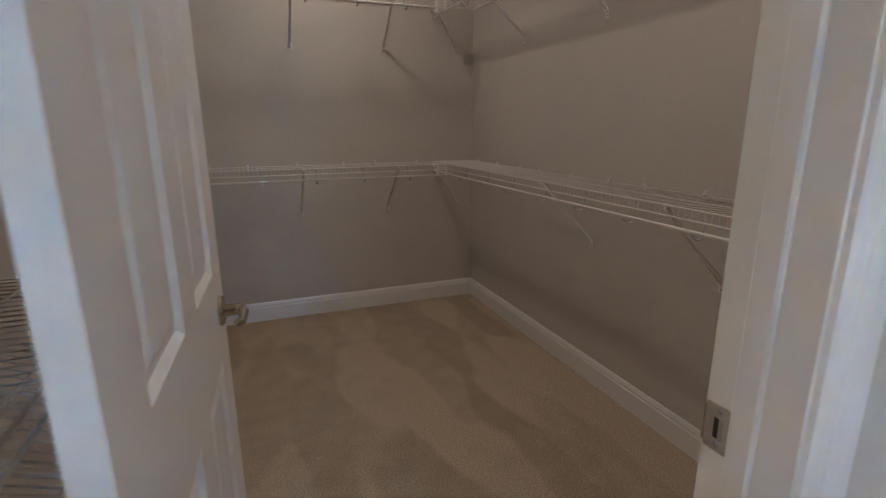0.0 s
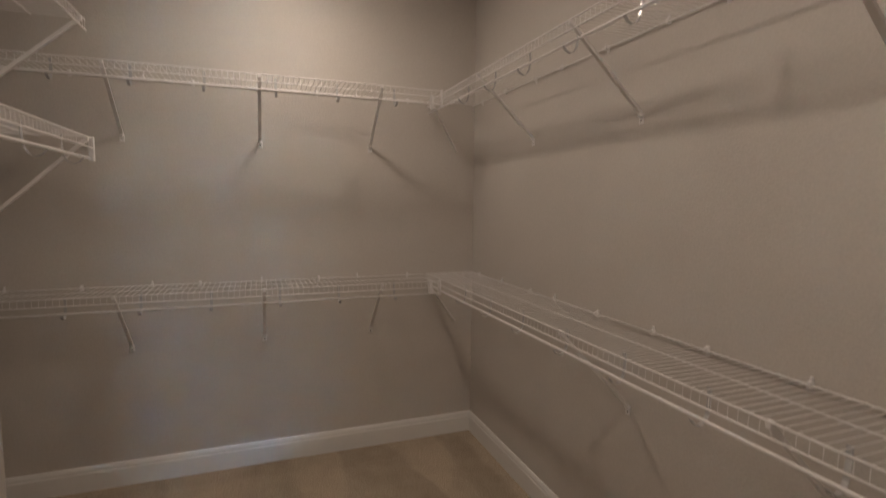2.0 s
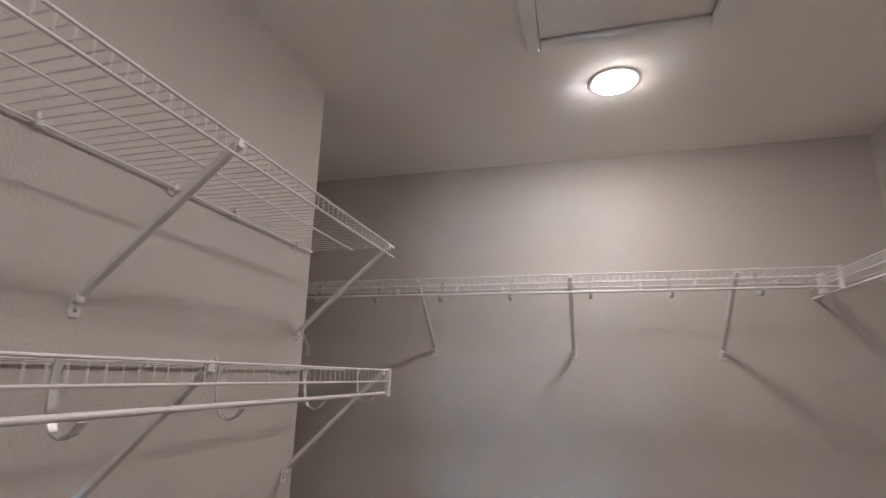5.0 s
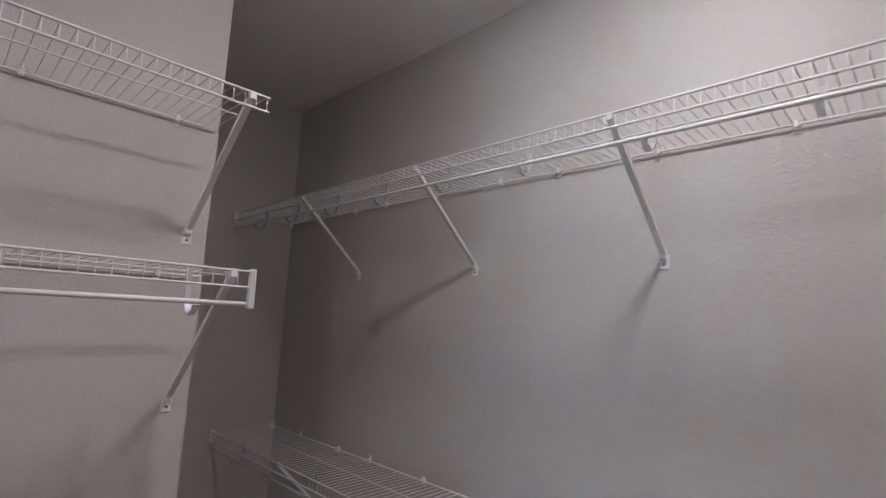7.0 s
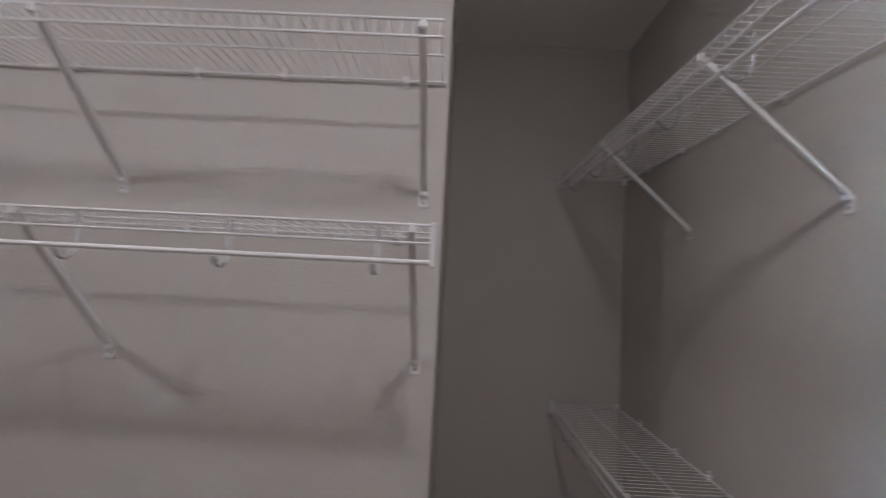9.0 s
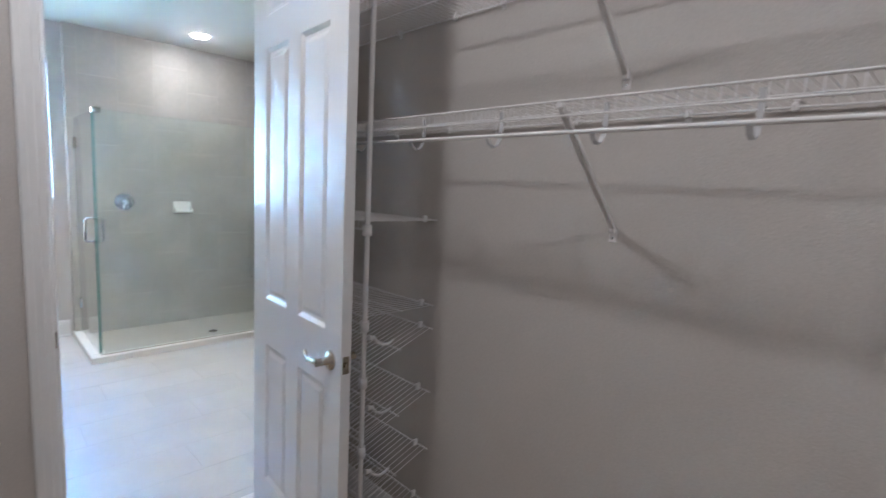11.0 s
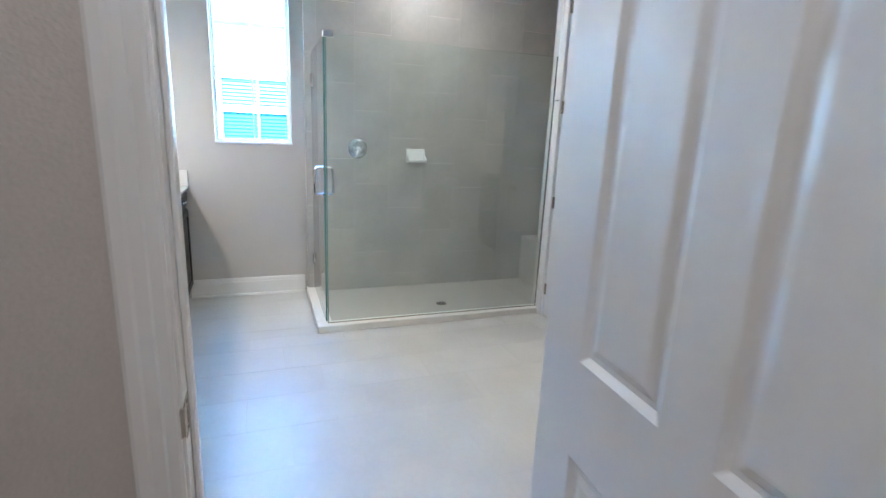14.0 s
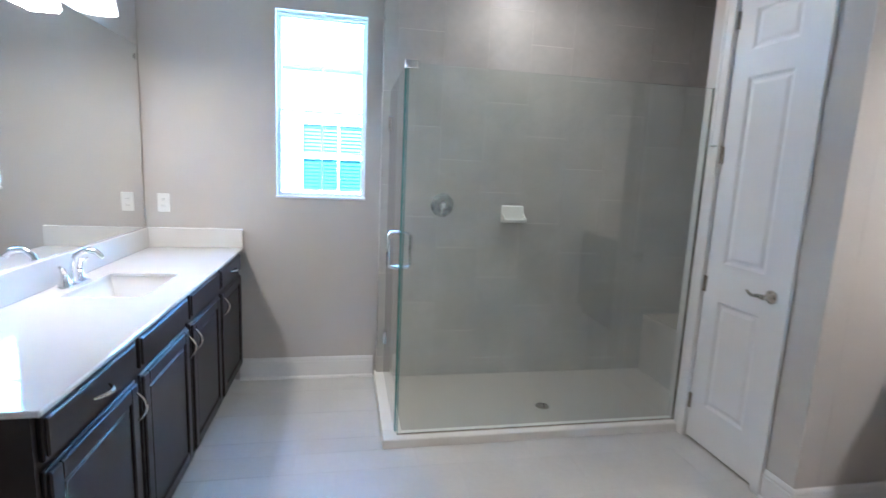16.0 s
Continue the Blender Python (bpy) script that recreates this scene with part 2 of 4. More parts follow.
        bmesh.ops.recalc_face_normals(bm, faces=bm.faces)
        bm.to_mesh(me)
        bm.free()
        me.polygons.foreach_set("use_smooth", self.smooth)
        me.materials.append(mat)
        return me


def part(name, mesh, mat, parent=None, label=""):
    ob = new(name, mesh.data(name, mat))
    if parent is not None:
        ob.parent = parent
    return tagged(ob, label) if label else ob


def structure(name, mesh, mat, label, category):
    return tagged(part(name, mesh, mat), label, category, kind="structure")


def thing(name, label, category, m=None, group="", kind=""):
    ob = new(name)
    ob.empty_display_size = 0.05
    ob.matrix_world = m or Matrix()
    return tagged(ob, label, category, group, kind)


# ---- the large structure ----
T = 0.12
XR, YF, XL, YE, XREC = 1.81, 4.01, -0.34, 3.175, -1.44      # closet
YC, YB = 0.945, 0.825                                       # the wall with the doorway, closet face and bath face
JL, JR, HEAD = -0.050, 0.765, 2.46                           # the doorway
YW, YT = -2.50, -2.43                                       # window wall, shower tile face
XM, XWC, YWC, XV = 1.74, -1.45, -0.765, -2.52               # mirror wall, small-door wall, its corner, far vanity wall
XS = -2.10                                                  # shower's end wall
WX0, WX1, WZ0, WZ1 = 0.387, 0.957, 1.245, 2.41              # window opening

structure("floor_1", Mesh().box(XREC - T, YC - 0.07, -0.12, XR + T, YF + T, 0.0), CARPET, "beige cut-pile carpet with vacuum strokes and footprints", "carpet floor")
structure("floor_2", Mesh().box(XV - T, YW - T, -0.12, XM + T, YC - 0.07, -0.0009), GROUT, "grey mortar bed under the bathroom floor tiles", "floor")
structure("ceiling_1", Mesh().box(XREC - T, YC, CEIL, XR + T, YF + T, CEIL + 0.1), CEILING, "matt painted closet ceiling in pale greige", "ceiling")
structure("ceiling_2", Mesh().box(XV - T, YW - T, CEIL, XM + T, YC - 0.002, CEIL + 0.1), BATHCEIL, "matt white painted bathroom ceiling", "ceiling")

structure("wall_closet_far", Mesh().box(XREC, YF, 0, XR + T, YF + T, CEIL), WALL, "plain greige painted closet wall behind wire shelves", "wall")
structure("wall_closet_east", Mesh().box(XR, YC, 0, XR + T, YF, CEIL), WALL, "plain greige painted long closet wall", "wall")
structure("wall_closet_west", Mesh().box(XL - T, YC, 0, XL, YE, CEIL), WALL, "greige painted closet wall ending at an outer corner", "wall")
structure("wall_recess_south", Mesh().box(XREC, YE - T, 0, XL - T, YE, CEIL), WALL, "greige painted return wall of the closet recess", "wall")
structure("wall_recess_west", Mesh().box(XREC - T, YE - T, 0, XREC, YF + T, CEIL), WALL, "greige painted end wall of the closet recess", "wall")
w = Mesh()
w.box(XV - T, YB + 0.004, 0, JL - 0.02, YC, CEIL)
w.box(JR + 0.02, YB + 0.004, 0, XR + T, YC, CEIL)
w.box(JL - 0.02, YB + 0.004, HEAD + 0.02, JR + 0.02, YC, CEIL)
structure("wall_doorway_inside", w, WALL, "greige painted closet wall with the doorway", "wall")
w = Mesh()
w.box(XV - T, YB, 0, JL - 0.02, YB + 0.004, CEIL)
w.box(JR + 0.02, YB, 0, XM + T, YB + 0.004, CEIL)
w.box(JL - 0.02, YB, HEAD + 0.02, JR + 0.02, YB + 0.004, CEIL)
structure("wall_doorway_outside", w, BATH, "pale grey painted bathroom wall round the closet doorway", "wall")
w = Mesh()
w.box(XS - T, YW - T, 0, WX0, YW, CEIL)
w.box(WX1, YW - T, 0, XM + T, YW, CEIL)
w.box(WX0, YW - T, 0, WX1, YW, WZ0)
w.box(WX0, YW - T, WZ1, WX1, YW, CEIL)
structure("wall_window", w, BATH, "greige painted bathroom wall with a tall narrow window", "wall")
structure("wall_mirror", Mesh().box(XM, YW, 0, XM + T, YB, CEIL), BATH, "greige painted bathroom wall behind the mirror", "wall")
w = Mesh()
DY0, DY1, DH = -1.487, -0.985, 2.44
w.box(XWC - T, YWC - 0.001, 0, XWC, DY1 + 0.015, CEIL)
w.box(XWC - T, -1.66, 0, XWC, DY0 - 0.015, CEIL)
w.box(XWC - T, DY0 - 0.015, DH + 0.02, XWC, DY1 + 0.015, CEIL)
structure("wall_linen", w, BATH, "pale painted bathroom wall with a narrow white door", "wall")
structure("wall_linen_side", Mesh().box(XV, YWC - T, 0, XWC - T, YWC, CEIL), BATH, "cream lit painted wall beside the second vanity", "wall")
structure("wall_linen_back", Mesh().box(XV, -1.66, 0, XWC - T, -1.56, CEIL), BATH, "painted wall between shower and linen cupboard", "wall")
structure("wall_shower_end", Mesh().box(XS - T, YW, 0, XS, -1.66, CEIL), BATH, "shower end wall behind the tiles", "wall")
structure("wall_vanity_far", Mesh().box(XV - T, -1.66, 0, XV, YB, CEIL), BATH, "painted bathroom wall behind the second vanity", "wall")


# baseboards
def base_run(name, x0, y0, x1, y1, nx, ny, h=0.13):
    """A moulded baseboard from one point to another, standing out along (nx, ny)."""
    prof = [(0, 0), (0.014, 0), (0.014, h - 0.035), (0.011, h - 0.028), (0.011, h - 0.018), (0.007, h - 0.006), (0.004, h), (0, h)]
    m = Mesh()
    n = len(prof)
    v = [(x0 + nx * a, y0 + ny * a, z) for a, z in prof] + [(x1 + nx * a, y1 + ny * a, z) for a, z in prof]
    m.add(v, [(k, (k + 1) % n, n + (k + 1) % n, n + k) for k in range(n)] + [tuple(range(n))[::-1], tuple(range(n, 2 * n))])
    if "bath" in name:
        q = [(0.014, 0), (0.028, 0), (0.026, 0.009), (0.020, 0.015), (0.014, 0.018)]
        k0 = len(q)
        m.add([(x0 + nx * a, y0 + ny * a, z) for a, z in q] + [(x1 + nx * a, y1 + ny * a, z) for a, z in q],
              [(k, (k + 1) % k0, k0 + (k + 1) % k0, k0 + k) for k in range(k0)] + [tuple(range(k0))[::-1], tuple(range(k0, 2 * k0))])
    structure(name, m, TRIM, "white painted moulded baseboard", "baseboard")


base_run("baseboard_closet_far", XREC, YF, XR, YF, 0, -1)
base_run("baseboard_closet_east", XR, YC, XR, YF - 0.014, -1, 0)
base_run("baseboard_closet_west", XL, YC, XL, YE + 0.014, 1, 0)
base_run("baseboard_recess_south", XREC + 0.014, YE, XL + 0.013, YE, 0, 1)
base_run("baseboard_recess_west", XREC, YE + 0.014, XREC, YF - 0.014, 1, 0)
base_run("baseboard_doorway_east", JR + 0.075, YC, XR - 0.014, YC, 0, 1)
base_run("baseboard_doorway_west", XL + 0.014, YC, JL - 0.075, YC, 0, 1)
base_run("baseboard_bath_window", 0.31, YW, 1.2, YW, 0, 1, 0.15)
base_run("baseboard_bath_linen", XWC, DY1 + 0.065, XWC, YWC + 0.014, 1, 0, 0.15)
base_run("baseboard_bath_corner", XWC + 0.013, YWC, -2.0, YWC, 0, 1, 0.15)
base_run("baseboard_bath_doorway", JR + 0.085, YB, XM, YB, 0, -1, 0.15)


# doorway trim: jambs, stops, casings
def casing(m, x0, x1, z0, z1, yface, out, top=None):
    """One upright of casing between x0 (inner) and x1 (outer) on a wall face, standing out by out."""
    s = 1 if x1 > x0 else -1
    w0 = abs(x1 - x0)
    prof = [(x0, yface), (x0, yface + 0.45 * out), (x0 + s * 0.006, yface + 0.6 * out), (x0 + s * 0.3 * w0, yface + 0.7 * out), (x0 + s * 0.36 * w0, yface + 0.86 * out),
            (x0 + s * 0.62 * w0, yface + 0.9 * out), (x0 + s * 0.7 * w0, yface + out), (x1 - s * 0.006, yface + out), (x1, yface + 0.8 * out), (x1, yface)]
    m.prism(prof, "z", z0, z1)


m = Mesh()
m.box(JR, YB, 0, JR + 0.02, YC, HEAD)
m.box(JL - 0.02, YB, 0, JL, YC, HEAD)
m.box(JL - 0.02, YB, HEAD, JR + 0.02, YC, HEAD + 0.02)
m.soft(JR - 0.011, YB + 0.045, 0, JR, YB + 0.080, HEAD, 0.003)
m.soft(JL, YB + 0.045, 0, JL + 0.011, YB + 0.080, HEAD, 0.003)
m.soft(JL + 0.011, YB + 0.045, HEAD - 0.011, JR - 0.011, YB + 0.080, HEAD, 0.003)
structure("trim_door_jamb", m, TRIM, "white painted door jamb with a raised stop", "door jamb")
for nm, yf, o in (("trim_casing_closet", YC, 0.016), ("trim_casing_bath", YB, -0.018)):
    m = Mesh()
    casing(m, JR + 0.006, JR + 0.078, 0, HEAD + 0.08, yf, o)
    casing(m, JL - 0.006, JL - 0.078, 0, HEAD + 0.08, yf, o)
    m.soft(JL - 0.006, min(yf, yf + o), HEAD + 0.006, JR + 0.006, max(yf, yf + o), HEAD + 0.08, 0.004)
    structure(nm, m, TRIM, "white painted moulded door casing", "door casing")
structure("threshold", Mesh().soft(JL, YB + 0.0, -0.005, JR, YB + 0.055, 0.006, 0.004), CURB, "white stone threshold strip in the closet doorway", "threshold")


# ---- doors ----
def panelled(m, w, t, h, columns, rows_z, inset=0.010):
    """A moulded door slab: x across from 0 to w, y through from -t to 0, z up, with panels sunk on both faces."""
    xs = sorted({0, w, *[c for col in columns for c in col]})
    zs = sorted({0, h, *[z for r in rows_z for z in r]})
    for face in (0, 1):
        y = 0 if face else -t
        s = -1 if face else 1
        for i in range(len(xs) - 1):
            for k in range(len(zs) - 1):
                a, b, c, d = xs[i], xs[i + 1], zs[k], zs[k + 1]
                is_panel = (a, b) in columns and (c, d) in rows_z
                q = lambda e, dep: [(a + e, y + s * dep, c + e), (b - e, y + s * dep, c + e), (b - e, y + s * dep, d - e), (a + e, y + s * dep, d - e)]
                if not is_panel:
                    m.add(q(0, 0), [(0, 1, 2, 3)])
                else:
                    steps = [(0, 0), (0.006, 0.004), (0.014, inset), (0.024, inset), (0.040, 0.0035), (0.046, 0.003)]
                    v = [p for st in steps for p in q(*st)]
                    f = [(4 * j + n, 4 * j + (n + 1) % 4, 4 * j + 4 + (n + 1) % 4, 4 * j + 4 + n) for j in range(len(steps) - 1) for n in range(4)]
                    last = 4 * (len(steps) - 1)
                    m.add(v, f + [(last, last + 1, last + 2, last + 3)])
    m.add([(0, -t, 0), (w, -t, 0), (w, 0, 0), (0, 0, 0), (0, -t, h), (w, -t, h), (w, 0, h), (0, 0, h)],
          [(0, 1, 2, 3), (4, 5, 6, 7), (0, 3, 7, 4), (1, 2, 6, 5)])
    return m


def lever(parent, x, y, z, s, reach, mat, label):
    """A lever handle standing out along y by sign s, its arm reaching along x."""
    h = part("lever_handle", Mesh().lathe([(0, 0), (0.033, 0), (0.033, s * 0.006), (0.028, s * 0.010), (0.014, s * 0.013), (0.012, s * 0.042), (0, s * 0.042)], (x, y, z), "y"), mat, parent, label)
    m = Mesh()
    pts = [(x, y + s * 0.045, z), (x + 0.25 * reach, y + s * 0.052, z + 0.002), (x + 0.6 * reach, y + s * 0.050, z - 0.006), (x + 0.85 * reach, y + s * 0.046, z + 0.002), (x + reach, y + s * 0.042, z + 0.010)]
    m.tube(pts, [0.011, 0.010, 0.008, 0.008, 0.006], 8)
    m.tube([(x, y + s * 0.03, z), (x, y + s * 0.054, z)], 0.013, 10)
    part("arm", m, mat, h)


def hinge(parent, x, y, z, mat):
    m = Mesh()
    m.tube([(x, y, z - 0.045), (x, y, z + 0.045)], 0.006, 8)
    m.box(x, y - 0.006, z - 0.044, x + 0.03, y - 0.003, z + 0.044)
    part("hinge", m, mat, parent)


# closet door, open into the closet: x runs from hinge to free edge
DW, DT = 0.772, 0.035
door = thing("door_1", "white six-panel closet door standing open with a nickel lever", "door", pose(0.0483, YC + 0.010, 0.012, 0, 0, 86.25), kind="structure")
cols = [(0.132, 0.342), (0.446, 0.658)]
rows_z = [(0.215, 0.815), (1.01, 1.995), (2.115, 2.33)]
slab = part("slab", panelled(Mesh(), DW, DT, 2.43, cols, rows_z), DOOR, door)
lever(door, DW - 0.070, -DT, 0.915, -1, -0.105, BRASS, "aged nickel lever handle")
lever(door, DW - 0.070, 0.0, 0.915, 1, -0.105, BRASS, "aged nickel lever handle")
part("latch_plate", Mesh().soft(DW - 0.0005, -0.030, 0.886, DW + 0.002, -0.006, 0.944, 0.001).soft(DW + 0.002, -0.024, 0.906, DW + 0.011, -0.012, 0.924, 0.002), BRASS, door, "brass latch plate on the door edge")
for hz in (0.25, 0.95, 1.65, 2.25):
    hinge(door, -0.004, -0.002, hz, NICKEL)
stop = thing("door_stop", "small chrome door stop on the white jamb", "door stop", Matrix.Translation((JL, YB + 0.013, 1.416)))
part("base", Mesh().lathe([(0, 0.004), (0.012, 0.004), (0.013, 0)], (0, 0, 0), "x", 16), CHROME, stop)
part("post", Mesh().lathe([(0.005, 0.003), (0.005, 0.014), (0.010, 0.016), (0.011, 0.023), (0.008, 0.027), (0, 0.028)], (0, 0, 0), "x", 14), CHROME, stop)
strike = thing("strike_plate", "satin nickel strike plate on the white door jamb", "strike plate")
m = Mesh()
m.box(JR - 0.002, YC - 0.040, 0.897, JR, YC - 0.001, 0.915)
m.box(JR - 0.002, YC - 0.040, 0.945, JR, YC - 0.001, 0.963)
m.box(JR - 0.002, YC - 0.040, 0.915, JR, YC - 0.028, 0.945)
m.box(JR - 0.002, YC - 0.014, 0.915, JR, YC - 0.001, 0.945)
m.prism([(JR - 0.002, YC - 0.002), (JR - 0.001, YC + 0.004), (JR + 0.005, YC + 0.009), (JR + 0.006, YC + 0.007), (JR, YC + 0.002), (JR, YC - 0.002)], "z", 0.903, 0.957)
part("plate", m, NICKEL, strike)
rc = part("recess", Mesh().box(JR - 0.0012, YC - 0.028, 0.915, JR, YC - 0.0205, 0.945), BRASS, strike, "bare metal latch pocket")
# the pocket is flat; its shaded half is this dark strip
part("shaded_pocket", Mesh().box(JR - 0.0011, YC - 0.0205, 0.915, JR, YC - 0.014, 0.945), DARK, rc)
for z in (0.906, 0.954):
    part("screw", Mesh().lathe([(0, -0.0032), (0.0032, -0.003), (0.004, -0.002)], (JR, YC - 0.021, z), "x", 10), DARKCHROME, strike)

# narrow linen door, shut: local x along world +y
lin = thing("door_2", "narrow white three-panel door, shut, with nickel hinges", "door", pose(XWC - 0.045, DY0, 0.014, 0, 0, 90), kind="structure")
LW = DY1 - DY0
part("slab", panelled(Mesh(), LW - 0.004, 0.035, 2.42, [(0.115, LW - 0.115)], [(0.225, 0.825), (1.03, 1.985), (2.115, 2.31)]), DOOR, lin)
lever(lin, LW - 0.058, -0.035, 0.935, -1, -0.105, NICKEL, "satin nickel lever handle")
for hz in (0.21, 0.90, 1.60, 2.28):
    m = Mesh()
    m.tube([(0.0, -0.040, hz - 0.045), (0.0, -0.040, hz + 0.045)], 0.007, 8)
    m.box(-0.016, -0.0372, hz - 0.044, 0.016, -0.0355, hz + 0.044)
    hg = part("hinge", m, NICKEL, lin)
    if hz == 1.60:
        part("hinge_stop", Mesh().tube([(0, -0.04, hz + 0.05), (-0.02, -0.065, hz + 0.05), (-0.045, -0.07, hz + 0.047)], 0.004, 6), NICKEL, hg)
m = Mesh()
for a, b in ((DY0, DY0 - 0.075), (DY1, DY1 + 0.065)):
    lo, hi = min(a, b), max(a, b)
    m.soft(XWC, lo, 0, XWC + 0.016, hi, DH + 0.08, 0.004)
    ya = lo if b < a else hi - 0.02
    m.soft(XWC + 0.012, ya, 0, XWC + 0.020, ya + 0.02, DH + 0.08, 0.003)
m.box(XWC - 0.1, DY0 - 0.015, 0, XWC, DY0 - 0.002, DH + 0.012)
m.box(XWC - 0.1, DY1 + 0.0, 0, XWC, DY1 + 0.015, DH + 0.012)
structure("trim_linen_casing", m, TRIM, "white painted casing of the narrow door", "door casing")


# ---- closet: wire shelving ----
def wire_shelf(name, label, m, length, depth, drop, brackets, rod=True, hooks=(), start_cap=False, end_mount=False, start_mount=False, clips=0.31, group=""):
    """Ventilated shelf: local x along the wall, y out from it, z from the deck."""
    s = thing(name, label, "wire shelf", m, group)
    cross = Mesh()
    n = int(length / 0.0254)
    for i in range(n + 1):
        x = min(0.006 + i * 0.0254, length - 0.004)
        cross.tube([(x, 0.010, 0.002), (x, depth, 0.002), (x, depth + 0.001, -0.034)], 0.00115, 4, False)
    tagged(part("deck", cross, WIRE, s), kind="stuff")
    for nm, y, z, r in (("back_rail", 0.011, -0.002, 0.0030), ("middle_rail", depth * 0.52, -0.0015, 0.0022), ("front_rail", depth, 0.0, 0.0029), ("lip_rail", depth + 0.001, -0.034, 0.0029)):
        part(nm, Mesh().tube([(0, y, z), (length, y, z)], r, 6), WIRE, s)
    if rod:
        part("hanging_rod", Mesh().tube([(0.002, depth - 0.008, -0.070), (length, depth - 0.008, -0.070)], 0.0052, 8), WIRE, s, "white hanging rod under the shelf lip")
    for x in hooks:
        pts = [(depth - 0.052, -0.002), (depth - 0.055, -0.03), (depth - 0.050, -0.072), (depth - 0.040, -0.090), (depth - 0.024, -0.097), (depth - 0.008, -0.090), (depth + 0.003, -0.076)]
        part("rod_hook", Mesh().band(x, pts, 0.012, 0.0024), CLEAR, s, "clear plastic rod hook")
    for x in brackets:
        b = Mesh()
        top, foot = Vector((x, depth - 0.006, -0.010)), Vector((x, 0.010, -drop + 0.012))
        d = (foot - top).normalized()
        nrm = d.cross(Vector((1, 0, 0)))
        half = Vector((0.0075, 0, 0))
        q = [half - nrm * 0.0055, half + nrm * 0.0055, -half + nrm * 0.0055, -half - nrm * 0.0055]
        b.add([top + p for p in q] + [foot + p for p in q], [(0, 1, 2, 3), (7, 6, 5, 4)] + [(i, (i + 1) % 4, 4 + (i + 1) % 4, 4 + i) for i in range(4)])
        b.soft(x - 0.0075, depth - 0.010, -0.016, x + 0.0075, depth + 0.0025, 0.0035, 0.002)
        br = part("brace", b, WIRE, s, "white diagonal support brace")
        f = Mesh().soft(x - 0.0125, 0.0, -drop - 0.030, x + 0.0125, 0.004, -drop + 0.008, 0.0018).soft(x - 0.009, 0.003, -drop - 0.004, x + 0.009, 0.015, -drop + 0.016, 0.003)
        ft = part("foot", f, WIRE, br)
        part("screw", Mesh().lathe([(0, 0.0048), (0.0035, 0.0048), (0.0042, 0.004)], (x, 0, -drop - 0.017), "y", 10), DARKCHROME, br)
    x = 0.10
    k = 0
    while x < length - 0.03:
        c = Mesh().soft(x - 0.006, 0, -0.010, x + 0.006, 0.018, 0.008, 0.002)
        if k % 2:
            c.soft(x - 0.004, 0.002, 0.004, x + 0.004, 0.010, 0.020, 0.002)
        else:
            c.soft(x - 0.008, 0, -0.020, x + 0.008, 0.004, 0.012, 0.0015)
        part("wall_clip", c, WIRE, s)
        x += clips * (0.72 if k % 3 == 1 else 1.0)
        k += 1
    if start_cap:
        c = Mesh().soft(-0.008, depth - 0.012, -0.080, 0.004, depth + 0.008, 0.006, 0.003)
        part("end_cap", c, WIRE, s)
    for flag, x0, x1 in ((start_mount, -0.001, 0.014), (end_mount, length - 0.014, length)):
        if flag:
            c = Mesh().soft(x0, depth - 0.016, -0.046, x1, depth + 0.012, 0.014, 0.003)
            part("wall_mount", c, WIRE, s)
            c = Mesh().soft(x0, 0.0, -0.020, x1, 0.022, 0.012, 0.003)
            part("wall_mount", c, WIRE, s)
    return s


ZU, ZLO, ZLL = 2.110, 1.062, 1.716
GR = "closet wire shelves"
XA = 1.47
far_br = [XA - x for x in (1.142, 0.536, -0.112, -0.795)]
wire_shelf("wire_shelf", "white wire closet shelf with hanging rod, high on the wall", pose(XA, YF, ZU, 0, 0, 180), XA - XREC, 0.315, 0.29, far_br,
           hooks=[XA - x for x in (1.22, 0.914, 0.613, 0.291, -0.012, -0.31, -0.61, -0.91, -1.2)], end_mount=True, start_cap=True, group=GR)
wire_shelf("wire_shelf", "white wire closet shelf with hanging rod at waist height", pose(XA, YF, ZLO, 0, 0, 180), XA - XREC, 0.315, 0.318, far_br,
           hooks=[XA - x for x in (1.22, 0.914, 0.613, 0.291, -0.012, -0.31, -0.61, -0.91, -1.2)], end_mount=True, start_cap=True, group=GR)
right_br = [y - YC for y in (3.28, 2.533, 1.77, 1.12)]
right_hk = [y - YC for y in (3.5, 3.19, 2.88, 2.563, 2.263, 1.961, 1.65, 1.35)]
wire_shelf("wire_shelf", "white wire closet shelf along the long wall, above head height", pose(XR, YC, ZU, 0, 0, 90), YF - YC, 0.315, 0.29, right_br,
           hooks=right_hk, start_mount=True, end_mount=False, group=GR)
wire_shelf("wire_shelf", "white wire closet shelf along the long wall at waist height", pose(XR, YC, ZLO, 0, 0, 90), YF - YC, 0.315, 0.318, right_br[1:],
           hooks=right_hk, start_mount=True, end_mount=False, group=GR)
left_br = [3.165 - y for y in (3.125, 2.36)]
wire_shelf("wire_shelf", "white wire shelf without a rod, high beside the recess", pose(XL, 3.165, ZU + 0.004, 0, 0, -90), 3.165 - YC, 0.315, 0.292, left_br, rod=False, end_mount=True, group=GR)
wire_shelf("wire_shelf", "white wire shelf with hanging rod and white end cap", pose(XL, 3.165, ZLL, 0, 0, -90), 3.165 - YC, 0.315, 0.31, left_br,
           hooks=[3.165 - y for y in (3.055, 2.755, 2.45, 2.147, 1.836, 1.53)], start_cap=True, end_mount=True, group=GR)

